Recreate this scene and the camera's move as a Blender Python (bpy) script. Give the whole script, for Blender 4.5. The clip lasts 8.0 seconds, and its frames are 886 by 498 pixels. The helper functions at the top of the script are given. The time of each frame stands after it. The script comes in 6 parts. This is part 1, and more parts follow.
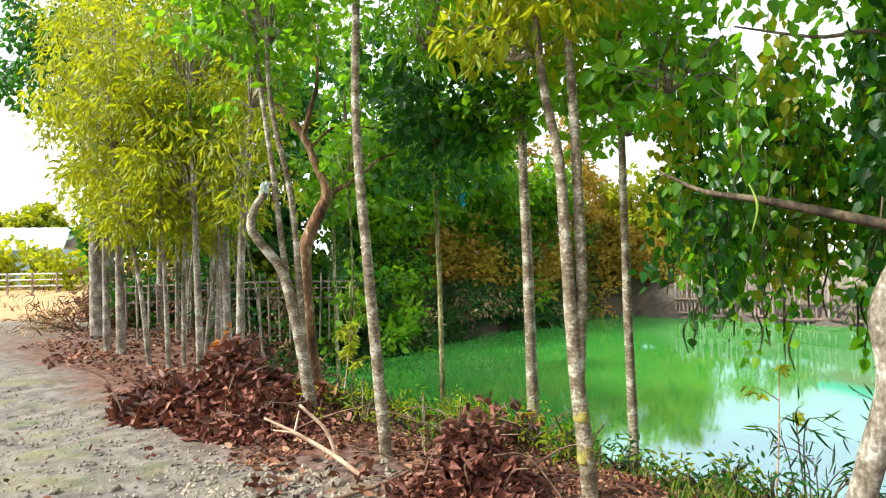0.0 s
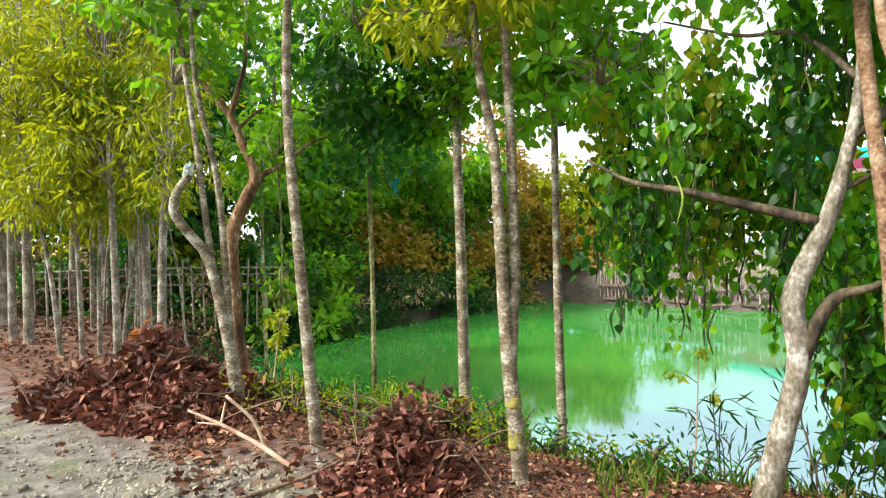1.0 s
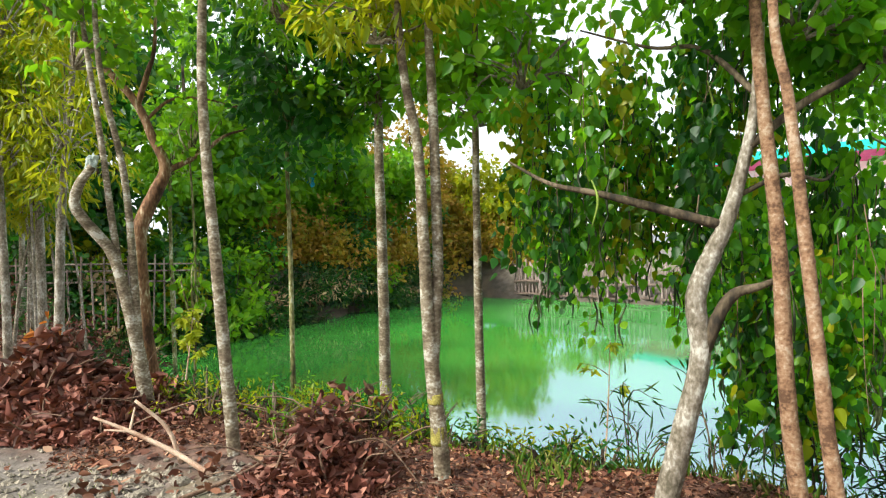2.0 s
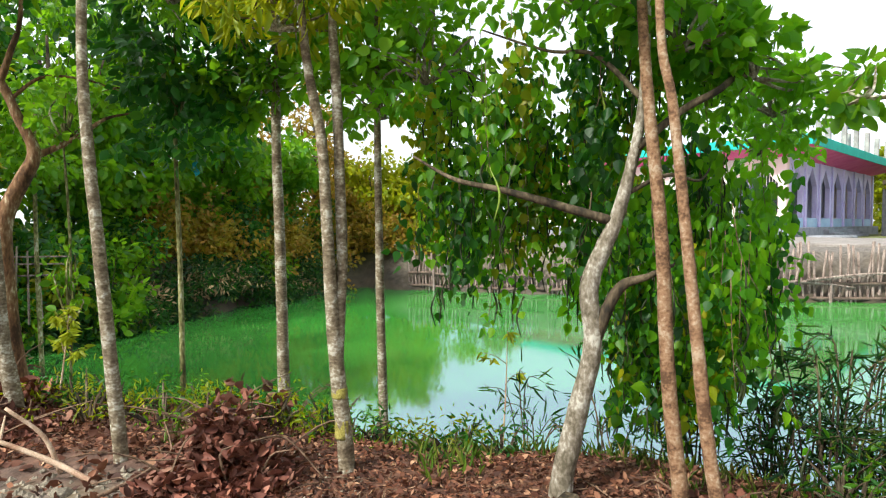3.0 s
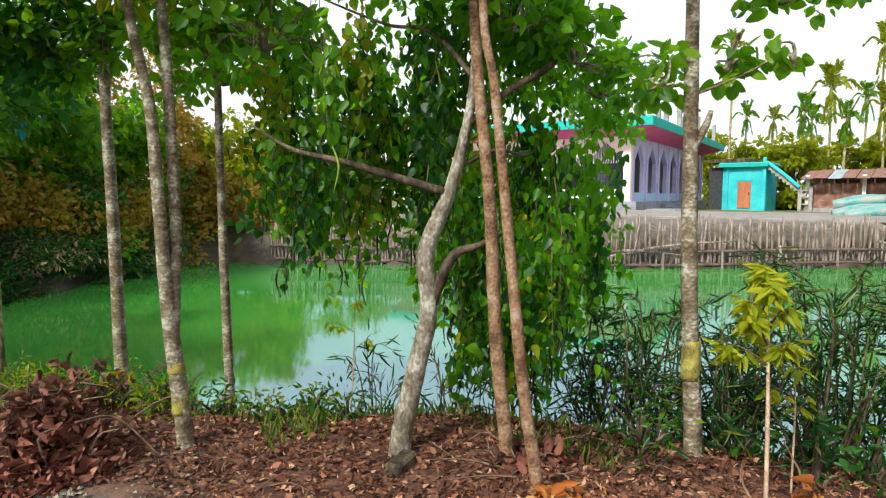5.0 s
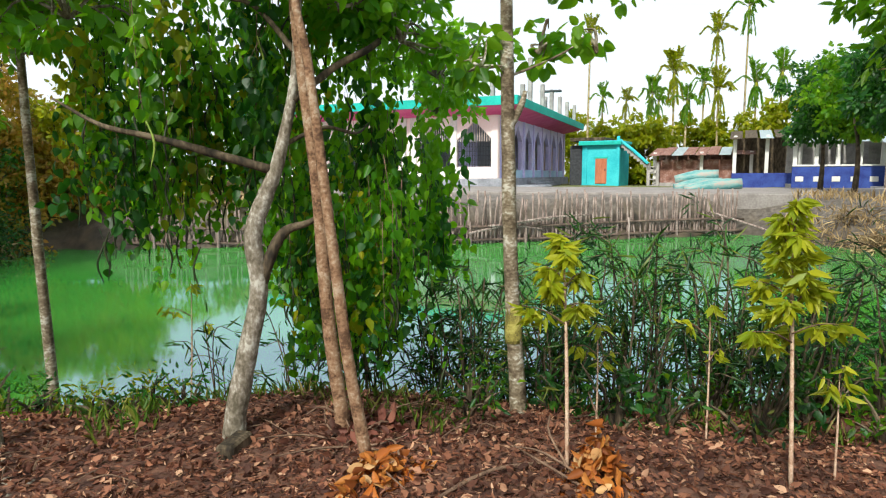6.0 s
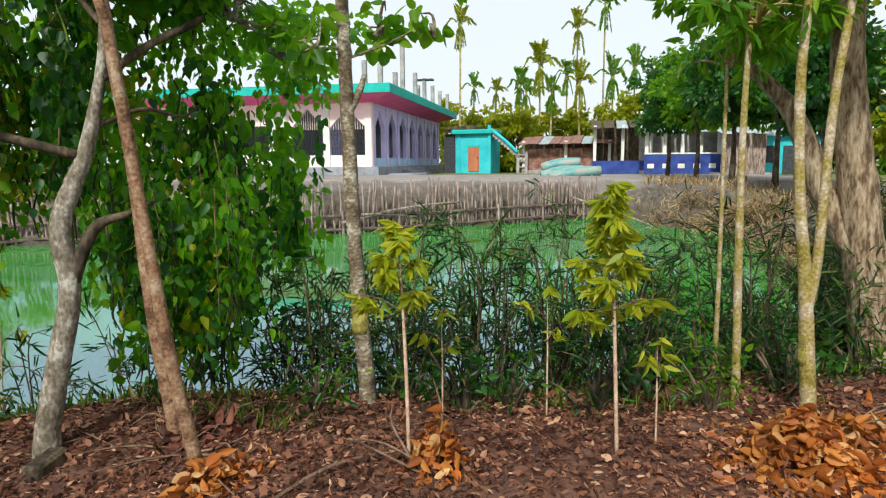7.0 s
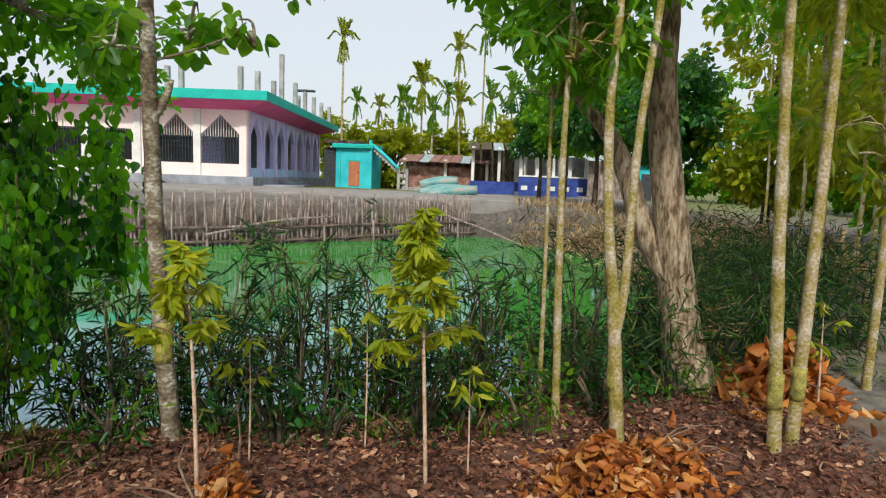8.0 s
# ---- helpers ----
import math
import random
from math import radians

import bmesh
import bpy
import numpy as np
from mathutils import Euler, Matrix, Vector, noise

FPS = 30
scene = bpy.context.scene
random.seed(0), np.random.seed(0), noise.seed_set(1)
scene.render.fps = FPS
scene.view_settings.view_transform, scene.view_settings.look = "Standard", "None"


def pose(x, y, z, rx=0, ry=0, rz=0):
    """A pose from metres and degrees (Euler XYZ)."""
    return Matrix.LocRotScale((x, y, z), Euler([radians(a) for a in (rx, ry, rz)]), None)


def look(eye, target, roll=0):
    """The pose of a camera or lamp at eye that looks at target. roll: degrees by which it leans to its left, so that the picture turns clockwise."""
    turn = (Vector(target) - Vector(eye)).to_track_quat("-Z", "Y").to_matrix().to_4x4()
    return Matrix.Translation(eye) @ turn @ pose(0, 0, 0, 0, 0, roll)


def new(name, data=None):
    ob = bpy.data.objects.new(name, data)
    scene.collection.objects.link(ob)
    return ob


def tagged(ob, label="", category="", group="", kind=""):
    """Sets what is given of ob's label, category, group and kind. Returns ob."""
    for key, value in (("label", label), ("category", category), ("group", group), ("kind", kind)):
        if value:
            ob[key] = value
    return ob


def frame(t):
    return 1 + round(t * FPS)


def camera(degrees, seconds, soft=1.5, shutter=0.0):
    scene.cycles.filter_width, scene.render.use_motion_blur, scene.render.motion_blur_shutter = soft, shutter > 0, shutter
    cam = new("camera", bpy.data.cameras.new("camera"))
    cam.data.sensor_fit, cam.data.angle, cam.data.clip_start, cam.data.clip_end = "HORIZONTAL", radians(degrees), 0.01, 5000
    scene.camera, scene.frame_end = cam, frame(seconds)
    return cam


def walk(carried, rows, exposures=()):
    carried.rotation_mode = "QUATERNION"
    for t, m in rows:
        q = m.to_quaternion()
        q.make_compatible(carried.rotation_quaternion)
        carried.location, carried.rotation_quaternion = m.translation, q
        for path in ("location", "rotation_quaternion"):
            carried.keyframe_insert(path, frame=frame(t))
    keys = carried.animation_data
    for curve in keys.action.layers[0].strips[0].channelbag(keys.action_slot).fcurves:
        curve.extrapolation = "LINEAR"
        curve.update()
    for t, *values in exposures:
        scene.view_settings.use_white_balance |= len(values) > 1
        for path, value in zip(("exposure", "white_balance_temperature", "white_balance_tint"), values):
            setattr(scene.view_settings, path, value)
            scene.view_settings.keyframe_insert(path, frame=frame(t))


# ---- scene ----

cam = camera(71.0, 8.0, soft=1.2)
PATH = [
    (0, (0.272, -0.153, 1.396), (0.319, 1.846, 1.41), -1.3),
    (0.5, (0.272, -0.126, 1.397), (0.407, 1.87, 1.394), -1.1),
    (1, (0.26, -0.117, 1.401), (0.525, 1.865, 1.367), -0.8),
    (1.5, (0.255, -0.126, 1.412), (0.636, 1.837, 1.374), -0.6),
    (3, (0.14, -0.132, 1.437), (0.992, 1.676, 1.355), -0.1),
    (3.5, (0.144, -0.149, 1.438), (1.129, 1.59, 1.359), -0.0),
    (4, (0.152, -0.163, 1.433), (1.251, 1.504, 1.325), 0.2),
    (4.2, (0.147, -0.175, 1.43), (1.271, 1.475, 1.314), 0.2),
    (5.5, (0.319, -0.406, 1.429), (1.635, 1.084, 1.21), 0.3),
    (6, (0.383, -0.523, 1.423), (1.87, 0.793, 1.185), -0.2),
    (6.5, (0.464, -0.584, 1.413), (2.056, 0.596, 1.142), -0.4),
    (7, (0.567, -0.645, 1.408), (2.276, 0.357, 1.132), -0.4),
    (7.5, (0.725, -0.751, 1.414), (2.542, 0.056, 1.199), 2.9),
    (8, (0.845, -0.889, 1.44), (2.718, -0.223, 1.218), 2.1),
]
walk(cam, [(t, look(e, g, r)) for t, e, g, r in PATH], exposures=[(0, 0.84, 6350, 1), (3.5, 0.36, 6350, 1), (5.5, 0.08, 6320, 1), (6.5, 0.0, 6300, 1), (8, -0.38, 6250, 2)])

# ---- world and sun ----
SUN_AZ, SUN_EL = radians(256), radians(42)      # azimuth clockwise from +y
world = bpy.data.worlds.new("world")
scene.world = world
world.use_nodes = True
wn, wl = world.node_tree.nodes, world.node_tree.links
sky = wn.new("ShaderNodeTexSky")
sky.sky_type, sky.sun_disc = "NISHITA", False
sky.sun_elevation, sky.sun_rotation = SUN_EL, SUN_AZ
sky.air_density, sky.dust_density, sky.ozone_density = 1.0, 4.0, 1.0
haze = wn.new("ShaderNodeMix")
haze.data_type = "RGBA"
haze.inputs[0].default_value = 0.62
haze.inputs[7].default_value = (12.6, 12.3, 12.9, 1)
wl.new(sky.outputs[0], haze.inputs[6])
wl.new(haze.outputs[2], wn["Background"].inputs[0])
wn["Background"].inputs[1].default_value = 0.118
sun = new("sun", bpy.data.lights.new("sun", "SUN"))
sun.data.energy, sun.data.angle, sun.data.color = 4.2, radians(4), (1.0, 0.94, 0.84)
sun_way = Vector((math.sin(SUN_AZ) * math.cos(SUN_EL), math.cos(SUN_AZ) * math.cos(SUN_EL), math.sin(SUN_EL)))
sun.matrix_world = look(sun_way * 60, (0, 0, 0))


# ---- materials ----
def mat(name, ramp, scale=4.0, rough=0.8, bump=0.3, detail=6.0, metal=0.0, stretch=(1, 1, 1), fine=None, spec=0.4, space="Object"):
    """Two-scale noise over a colour ramp, with bump."""
    m = bpy.data.materials.new(name)
    m.use_nodes = True
    n, l = m.node_tree.nodes, m.node_tree.links
    b = n["Principled BSDF"]
    co = n.new("ShaderNodeTexCoord")
    mp = n.new("ShaderNodeMapping")
    mp.inputs["Scale"].default_value = stretch
    l.new(co.outputs[space], mp.inputs[0])
    n1, n2 = n.new("ShaderNodeTexNoise"), n.new("ShaderNodeTexNoise")
    n1.inputs["Scale"].default_value, n1.inputs["Detail"].default_value = scale, detail
    n2.inputs["Scale"].default_value, n2.inputs["Detail"].default_value = fine or scale * 9, 4
    for k in (n1, n2):
        l.new(mp.outputs[0], k.inputs["Vector"])
    mx = n.new("ShaderNodeMix")
    mx.inputs[0].default_value = 0.4
    l.new(n1.outputs[0], mx.inputs[2])
    l.new(n2.outputs[0], mx.inputs[3])
    r = n.new("ShaderNodeValToRGB")
    el = r.color_ramp.elements
    while len(el) < len(ramp):
        el.new(0.5)
    for e, (p, c) in zip(el, ramp):
        e.position, e.color = 0.5 + (p - 0.5) * 0.55, (*c, 1)
    l.new(mx.outputs[0], r.inputs[0])
    l.new(r.outputs[0], b.inputs["Base Color"])
    bp = n.new("ShaderNodeBump")
    bp.inputs["Strength"].default_value, bp.inputs["Distance"].default_value = bump, 0.02
    l.new(mx.outputs[0], bp.inputs["Height"])
    l.new(bp.outputs[0], b.inputs["Normal"])
    b.inputs["Roughness"].default_value, b.inputs["Metallic"].default_value = rough, metal
    b.inputs["Specular IOR Level"].default_value = spec
    return m


def leaf_mat(name, ramp, through_col, amount=0.45, rough=0.45, spec=0.35):
    """Leaves: colour by island, light shining through."""
    m = bpy.data.materials.new(name)
    m.use_nodes = True
    n, l = m.node_tree.nodes, m.node_tree.links
    b, out = n["Principled BSDF"], n["Material Output"]
    g = n.new("ShaderNodeNewGeometry")
    r = n.new("ShaderNodeValToRGB")
    el = r.color_ramp.elements
    while len(el) < len(ramp):
        el.new(0.5)
    for e, (p, c) in zip(el, ramp):
        e.position, e.color = p, (*c, 1)
    l.new(g.outputs["Random Per Island"], r.inputs[0])
    nz = n.new("ShaderNodeTexNoise")
    nz.inputs["Scale"].default_value = 0.9
    co = n.new("ShaderNodeTexCoord")
    l.new(co.outputs["Object"], nz.inputs["Vector"])
    mr = n.new("ShaderNodeMapRange")
    mr.inputs[1].default_value, mr.inputs[2].default_value, mr.inputs[3].default_value, mr.inputs[4].default_value = 0.32, 0.68, 0.5, 1.4
    l.new(nz.outputs[0], mr.inputs[0])
    hs = n.new("ShaderNodeHueSaturation")
    l.new(r.outputs[0], hs.inputs["Color"])
    l.new(mr.outputs[0], hs.inputs["Value"])
    l.new(hs.outputs[0], b.inputs["Base Color"])
    b.inputs["Roughness"].default_value, b.inputs["Specular IOR Level"].default_value = rough, spec
    t = n.new("ShaderNodeBsdfTranslucent")
    t.inputs[0].default_value = (*through_col, 1)
    x = n.new("ShaderNodeMixShader")
    x.inputs[0].default_value = amount
    l.new(b.outputs[0], x.inputs[1])
    l.new(t.outputs[0], x.inputs[2])
    l.new(x.outputs[0], out.inputs[0])
    return m


M_BARK = mat("bark_pale", [(0.30, (0.085, 0.06, 0.038)), (0.46, (0.17, 0.13, 0.085)), (0.57, (0.26, 0.215, 0.155)), (0.68, (0.46, 0.425, 0.36))], 7, 0.9, 0.9, stretch=(1, 1, 1.5), fine=45)
M_BARK_GREY = mat("bark_grey", [(0.30, (0.09, 0.075, 0.05)), (0.44, (0.17, 0.14, 0.105)), (0.56, (0.26, 0.225, 0.185)), (0.68, (0.45, 0.42, 0.37))], 9, 0.9, 0.8, stretch=(1, 1, 0.7), fine=55)
M_BARK_GREEN = mat("bark_mossy", [(0.32, (0.04, 0.035, 0.012)), (0.48, (0.14, 0.13, 0.045)), (0.6, (0.26, 0.25, 0.11)), (0.7, (0.45, 0.44, 0.33))], 8, 0.9, 0.6, stretch=(1, 1, 0.4), fine=50)
M_BARK_YELLOW = mat("bark_yellow", [(0.3, (0.17, 0.13, 0.03)), (0.44, (0.29, 0.235, 0.05)), (0.5, (0.32, 0.245, 0.12)), (0.56, (0.38, 0.30, 0.20)), (0.72, (0.55, 0.48, 0.38))], 5, 0.9, 0.7, stretch=(1, 1, 1.1), fine=60)
M_BARK_RED = mat("bark_red", [(0.3, (0.05, 0.024, 0.012)), (0.5, (0.17, 0.085, 0.04)), (0.62, (0.26, 0.16, 0.09)), (0.7, (0.48, 0.40, 0.28))], 7, 0.9, 0.7, stretch=(1, 1, 0.35), fine=50)
M_BARK_BROAD = mat("bark_broad", [(0.34, (0.10, 0.065, 0.04)), (0.44, (0.21, 0.145, 0.09)), (0.56, (0.31, 0.225, 0.15)), (0.7, (0.42, 0.34, 0.25))], 14, 0.95, 1.0, stretch=(1.6, 1.6, 0.45), fine=42)
M_BARK_TAN = mat("bark_tan", [(0.3, (0.09, 0.045, 0.024)), (0.48, (0.23, 0.125, 0.07)), (0.6, (0.29, 0.18, 0.11)), (0.7, (0.38, 0.28, 0.20))], 11, 0.9, 0.7, stretch=(1, 1, 1.15), fine=60)
M_BARK_DARK = mat("bark_dark", [(0.3, (0.02, 0.015, 0.01)), (0.5, (0.07, 0.05, 0.03)), (0.7, (0.16, 0.12, 0.08))], 7, 0.9, 0.6, stretch=(1, 1, 0.4), fine=50)
M_LICHEN = mat("lichen_band", [(0.3, (0.12, 0.10, 0.03)), (0.5, (0.26, 0.22, 0.05)), (0.7, (0.42, 0.37, 0.10))], 14, 0.95, 0.5)
M_LEAF = leaf_mat("leaf_green", [(0.0, (0.021, 0.095, 0.004)), (0.55, (0.070, 0.205, 0.006)), (1.0, (0.19, 0.30, 0.008))], (0.27, 0.54, 0.012), 0.5)
M_LEAF_POD = leaf_mat("leaf_broad_hanging", [(0.0, (0.016, 0.085, 0.005)), (0.5, (0.06, 0.20, 0.007)), (1.0, (0.18, 0.33, 0.010))], (0.26, 0.60, 0.012), 0.52)
M_LEAF_DARK = leaf_mat("leaf_dark", [(0.0, (0.006, 0.036, 0.006)), (0.7, (0.018, 0.085, 0.010)), (1.0, (0.07, 0.18, 0.012))], (0.07, 0.30, 0.015), 0.32)
M_LEAF_YELLOW = leaf_mat("leaf_yellow_green", [(0.0, (0.085, 0.15, 0.003)), (0.6, (0.20, 0.26, 0.005)), (1.0, (0.36, 0.33, 0.008))], (0.48, 0.5, 0.010), 0.5)
M_LEAF_YOUNG = leaf_mat("leaf_young", [(0.0, (0.20, 0.28, 0.01)), (1.0, (0.46, 0.45, 0.02))], (0.5, 0.55, 0.03), 0.45)
M_LEAF_WILLOW = leaf_mat("leaf_narrow", [(0.0, (0.004, 0.024, 0.008)), (0.5, (0.014, 0.06, 0.012)), (0.8, (0.05, 0.13, 0.014)), (1.0, (0.17, 0.18, 0.03))], (0.05, 0.17, 0.02), 0.28)
M_LEAF_RUST = leaf_mat("leaf_rusty_autumn", [(0.0, (0.13, 0.18, 0.012)), (0.5, (0.26, 0.19, 0.022)), (1.0, (0.38, 0.17, 0.03))], (0.5, 0.36, 0.03), 0.45)
M_LEAF_DEAD = leaf_mat("leaf_dead_maroon", [(0.0, (0.045, 0.018, 0.012)), (0.5, (0.145, 0.046, 0.032)), (0.85, (0.25, 0.09, 0.06)), (1.0, (0.38, 0.2, 0.14))], (0.22, 0.07, 0.03), 0.12, 0.65)
M_LEAF_ORANGE = leaf_mat("leaf_dead_orange", [(0.0, (0.16, 0.045, 0.012)), (0.4, (0.42, 0.12, 0.02)), (0.8, (0.58, 0.24, 0.05)), (1.0, (0.66, 0.42, 0.2))], (0.6, 0.2, 0.03), 0.25, 0.6)
M_LITTER = leaf_mat("leaf_litter", [(0.0, (0.036, 0.013, 0.009)), (0.45, (0.125, 0.045, 0.027)), (0.86, (0.26, 0.11, 0.062)), (1.0, (0.50, 0.30, 0.19))], (0.2, 0.08, 0.03), 0.08, 0.75)
M_POD = mat("pod", [(0.3, (0.012, 0.02, 0.008)), (0.7, (0.04, 0.05, 0.015))], 20, 0.6, 0.1)
M_POD_GREEN = mat("pod_green", [(0.3, (0.12, 0.2, 0.02)), (0.7, (0.25, 0.32, 0.05))], 20, 0.6, 0.1)
M_TWIG = mat("twig", [(0.3, (0.08, 0.045, 0.03)), (0.7, (0.24, 0.15, 0.1))], 18, 0.9, 0.4)
M_TWIG_PALE = mat("twig_pale", [(0.3, (0.36, 0.2, 0.13)), (0.7, (0.66, 0.5, 0.38))], 12, 0.8, 0.4)
M_STONE = mat("stone", [(0.3, (0.13, 0.11, 0.085)), (0.7, (0.34, 0.29, 0.23))], 7, 0.9, 0.6)
M_BAMBOO = mat("bamboo_grey", [(0.3, (0.08, 0.052, 0.044)), (0.5, (0.24, 0.175, 0.15)), (0.7, (0.44, 0.355, 0.32))], 3, 0.85, 0.4, stretch=(5, 5, 0.8))
M_BAMBOO_DARK = mat("bamboo_weathered", [(0.3, (0.05, 0.035, 0.028)), (0.7, (0.2, 0.14, 0.11))], 3, 0.9, 0.4, stretch=(1, 1, 1))
M_PINK = mat("wall_pink_wash", [(0.3, (0.84, 0.66, 0.64)), (0.7, (0.88, 0.76, 0.74))], 0.7, 0.85, 0.1)
# arcade side: the bluish shade on it is put into the wall colour
M_LILAC_SHADE = mat("wall_lilac_shade", [(0.3, (0.50, 0.46, 0.78)), (0.7, (0.64, 0.60, 0.86))], 0.7, 0.85, 0.1)
M_BLUEWALL = mat("wall_pale_blue", [(0.3, (0.34, 0.5, 0.72)), (0.7, (0.46, 0.62, 0.8))], 0.7, 0.85, 0.1)
M_TEAL = mat("paint_teal", [(0.3, (0.012, 0.34, 0.29)), (0.7, (0.025, 0.47, 0.40))], 1.2, 0.7, 0.1)
M_MAGENTA = mat("paint_magenta", [(0.3, (0.66, 0.08, 0.27)), (0.7, (0.76, 0.16, 0.36))], 1.0, 0.8, 0.1)
M_TURQ = mat("paint_turquoise", [(0.3, (0.03, 0.42, 0.5)), (0.7, (0.07, 0.56, 0.62))], 1.0, 0.75, 0.15)
M_DOOR = mat("door_brown", [(0.3, (0.34, 0.10, 0.05)), (0.7, (0.5, 0.18, 0.09))], 3, 0.7, 0.2, stretch=(1, 1, 0.2))
M_CONC = mat("concrete", [(0.3, (0.24, 0.22, 0.22)), (0.7, (0.42, 0.39, 0.38))], 2.0, 0.9, 0.3)
M_CONC_BLUE = mat("plinth_grey", [(0.3, (0.2, 0.21, 0.24)), (0.7, (0.34, 0.35, 0.4))], 1.2, 0.9, 0.2)
M_GRILLE = mat("iron_grille", [(0.3, (0.5, 0.45, 0.42)), (0.7, (0.7, 0.64, 0.6))], 6, 0.6, 0.1)
M_DARKIRON = mat("iron_dark", [(0.3, (0.02, 0.025, 0.03)), (0.7, (0.06, 0.06, 0.07))], 6, 0.6, 0.1)
M_INSIDE_DIM = mat("interior_dim_wall", [(0.3, (0.1, 0.12, 0.14)), (0.7, (0.17, 0.19, 0.21))], 1, 0.9, 0.1)
M_RUST = mat("rusty_sheet", [(0.3, (0.12, 0.05, 0.035)), (0.55, (0.26, 0.12, 0.09)), (0.7, (0.38, 0.28, 0.26))], 2.0, 0.7, 0.3, stretch=(1, 6, 1))
M_TIN = mat("tin_sheet", [(0.3, (0.32, 0.39, 0.43)), (0.7, (0.5, 0.57, 0.6))], 2.5, 0.45, 0.15, metal=0.3)
M_WHITE = mat("white_paint", [(0.3, (0.62, 0.6, 0.58)), (0.7, (0.8, 0.78, 0.76))], 1.5, 0.8, 0.1)
M_NAVY = mat("paint_blue", [(0.3, (0.015, 0.03, 0.2)), (0.7, (0.04, 0.08, 0.34))], 2, 0.7, 0.1)
M_TARP = mat("tarpaulin", [(0.3, (0.06, 0.24, 0.25)), (0.5, (0.2, 0.36, 0.35)), (0.7, (0.42, 0.3, 0.26))], 1.5, 0.6, 0.3, stretch=(0.5, 3, 3))
M_CLOTH = mat("cloth_blue", [(0.3, (0.01, 0.16, 0.22)), (0.7, (0.03, 0.3, 0.36))], 9, 0.8, 0.3)
M_CLOTH_PALE = mat("cloth_pale", [(0.3, (0.3, 0.36, 0.33)), (0.7, (0.55, 0.6, 0.55))], 12, 0.8, 0.3)
M_GRASS = leaf_mat("grass_blade", [(0.0, (0.04, 0.10, 0.008)), (0.6, (0.10, 0.17, 0.015)), (1.0, (0.26, 0.2, 0.06))], (0.2, 0.3, 0.03), 0.3)
M_DRYGRASS = leaf_mat("dry_brush", [(0.0, (0.18, 0.11, 0.05)), (1.0, (0.52, 0.38, 0.2))], (0.3, 0.2, 0.08), 0.15, 0.8)


def water_material():
    m = bpy.data.materials.new("pond_water")
    m.use_nodes = True
    n, l = m.node_tree.nodes, m.node_tree.links
    b = n["Principled BSDF"]
    co = n.new("ShaderNodeTexCoord")
    big, small = n.new("ShaderNodeTexNoise"), n.new("ShaderNodeTexNoise")
    big.inputs["Scale"].default_value, small.inputs["Scale"].default_value = 0.12, 1.1
    for k in (big, small):
        l.new(co.outputs["Object"], k.inputs["Vector"])
    r = n.new("ShaderNodeValToRGB")
    r.color_ramp.elements[0].position, r.color_ramp.elements[0].color = 0.35, (0.05, 0.245, 0.034, 1)
    r.color_ramp.elements[1].position, r.color_ramp.elements[1].color = 0.7, (0.086, 0.31, 0.05, 1)
    l.new(big.outputs[0], r.inputs[0])
    l.new(r.outputs[0], b.inputs["Base Color"])
    bp = n.new("ShaderNodeBump")
    bp.inputs["Strength"].default_value, bp.inputs["Distance"].default_value = 0.012, 0.03
    l.new(small.outputs[0], bp.inputs["Height"])
    l.new(bp.outputs[0], b.inputs["Normal"])
    b.inputs["Roughness"].default_value, b.inputs["IOR"].default_value = 0.06, 5.2
    b.inputs["Specular IOR Level"].default_value = 0.5
    b.inputs["Specular Tint"].default_value = (0.68, 0.77, 1.0, 1)
    return m


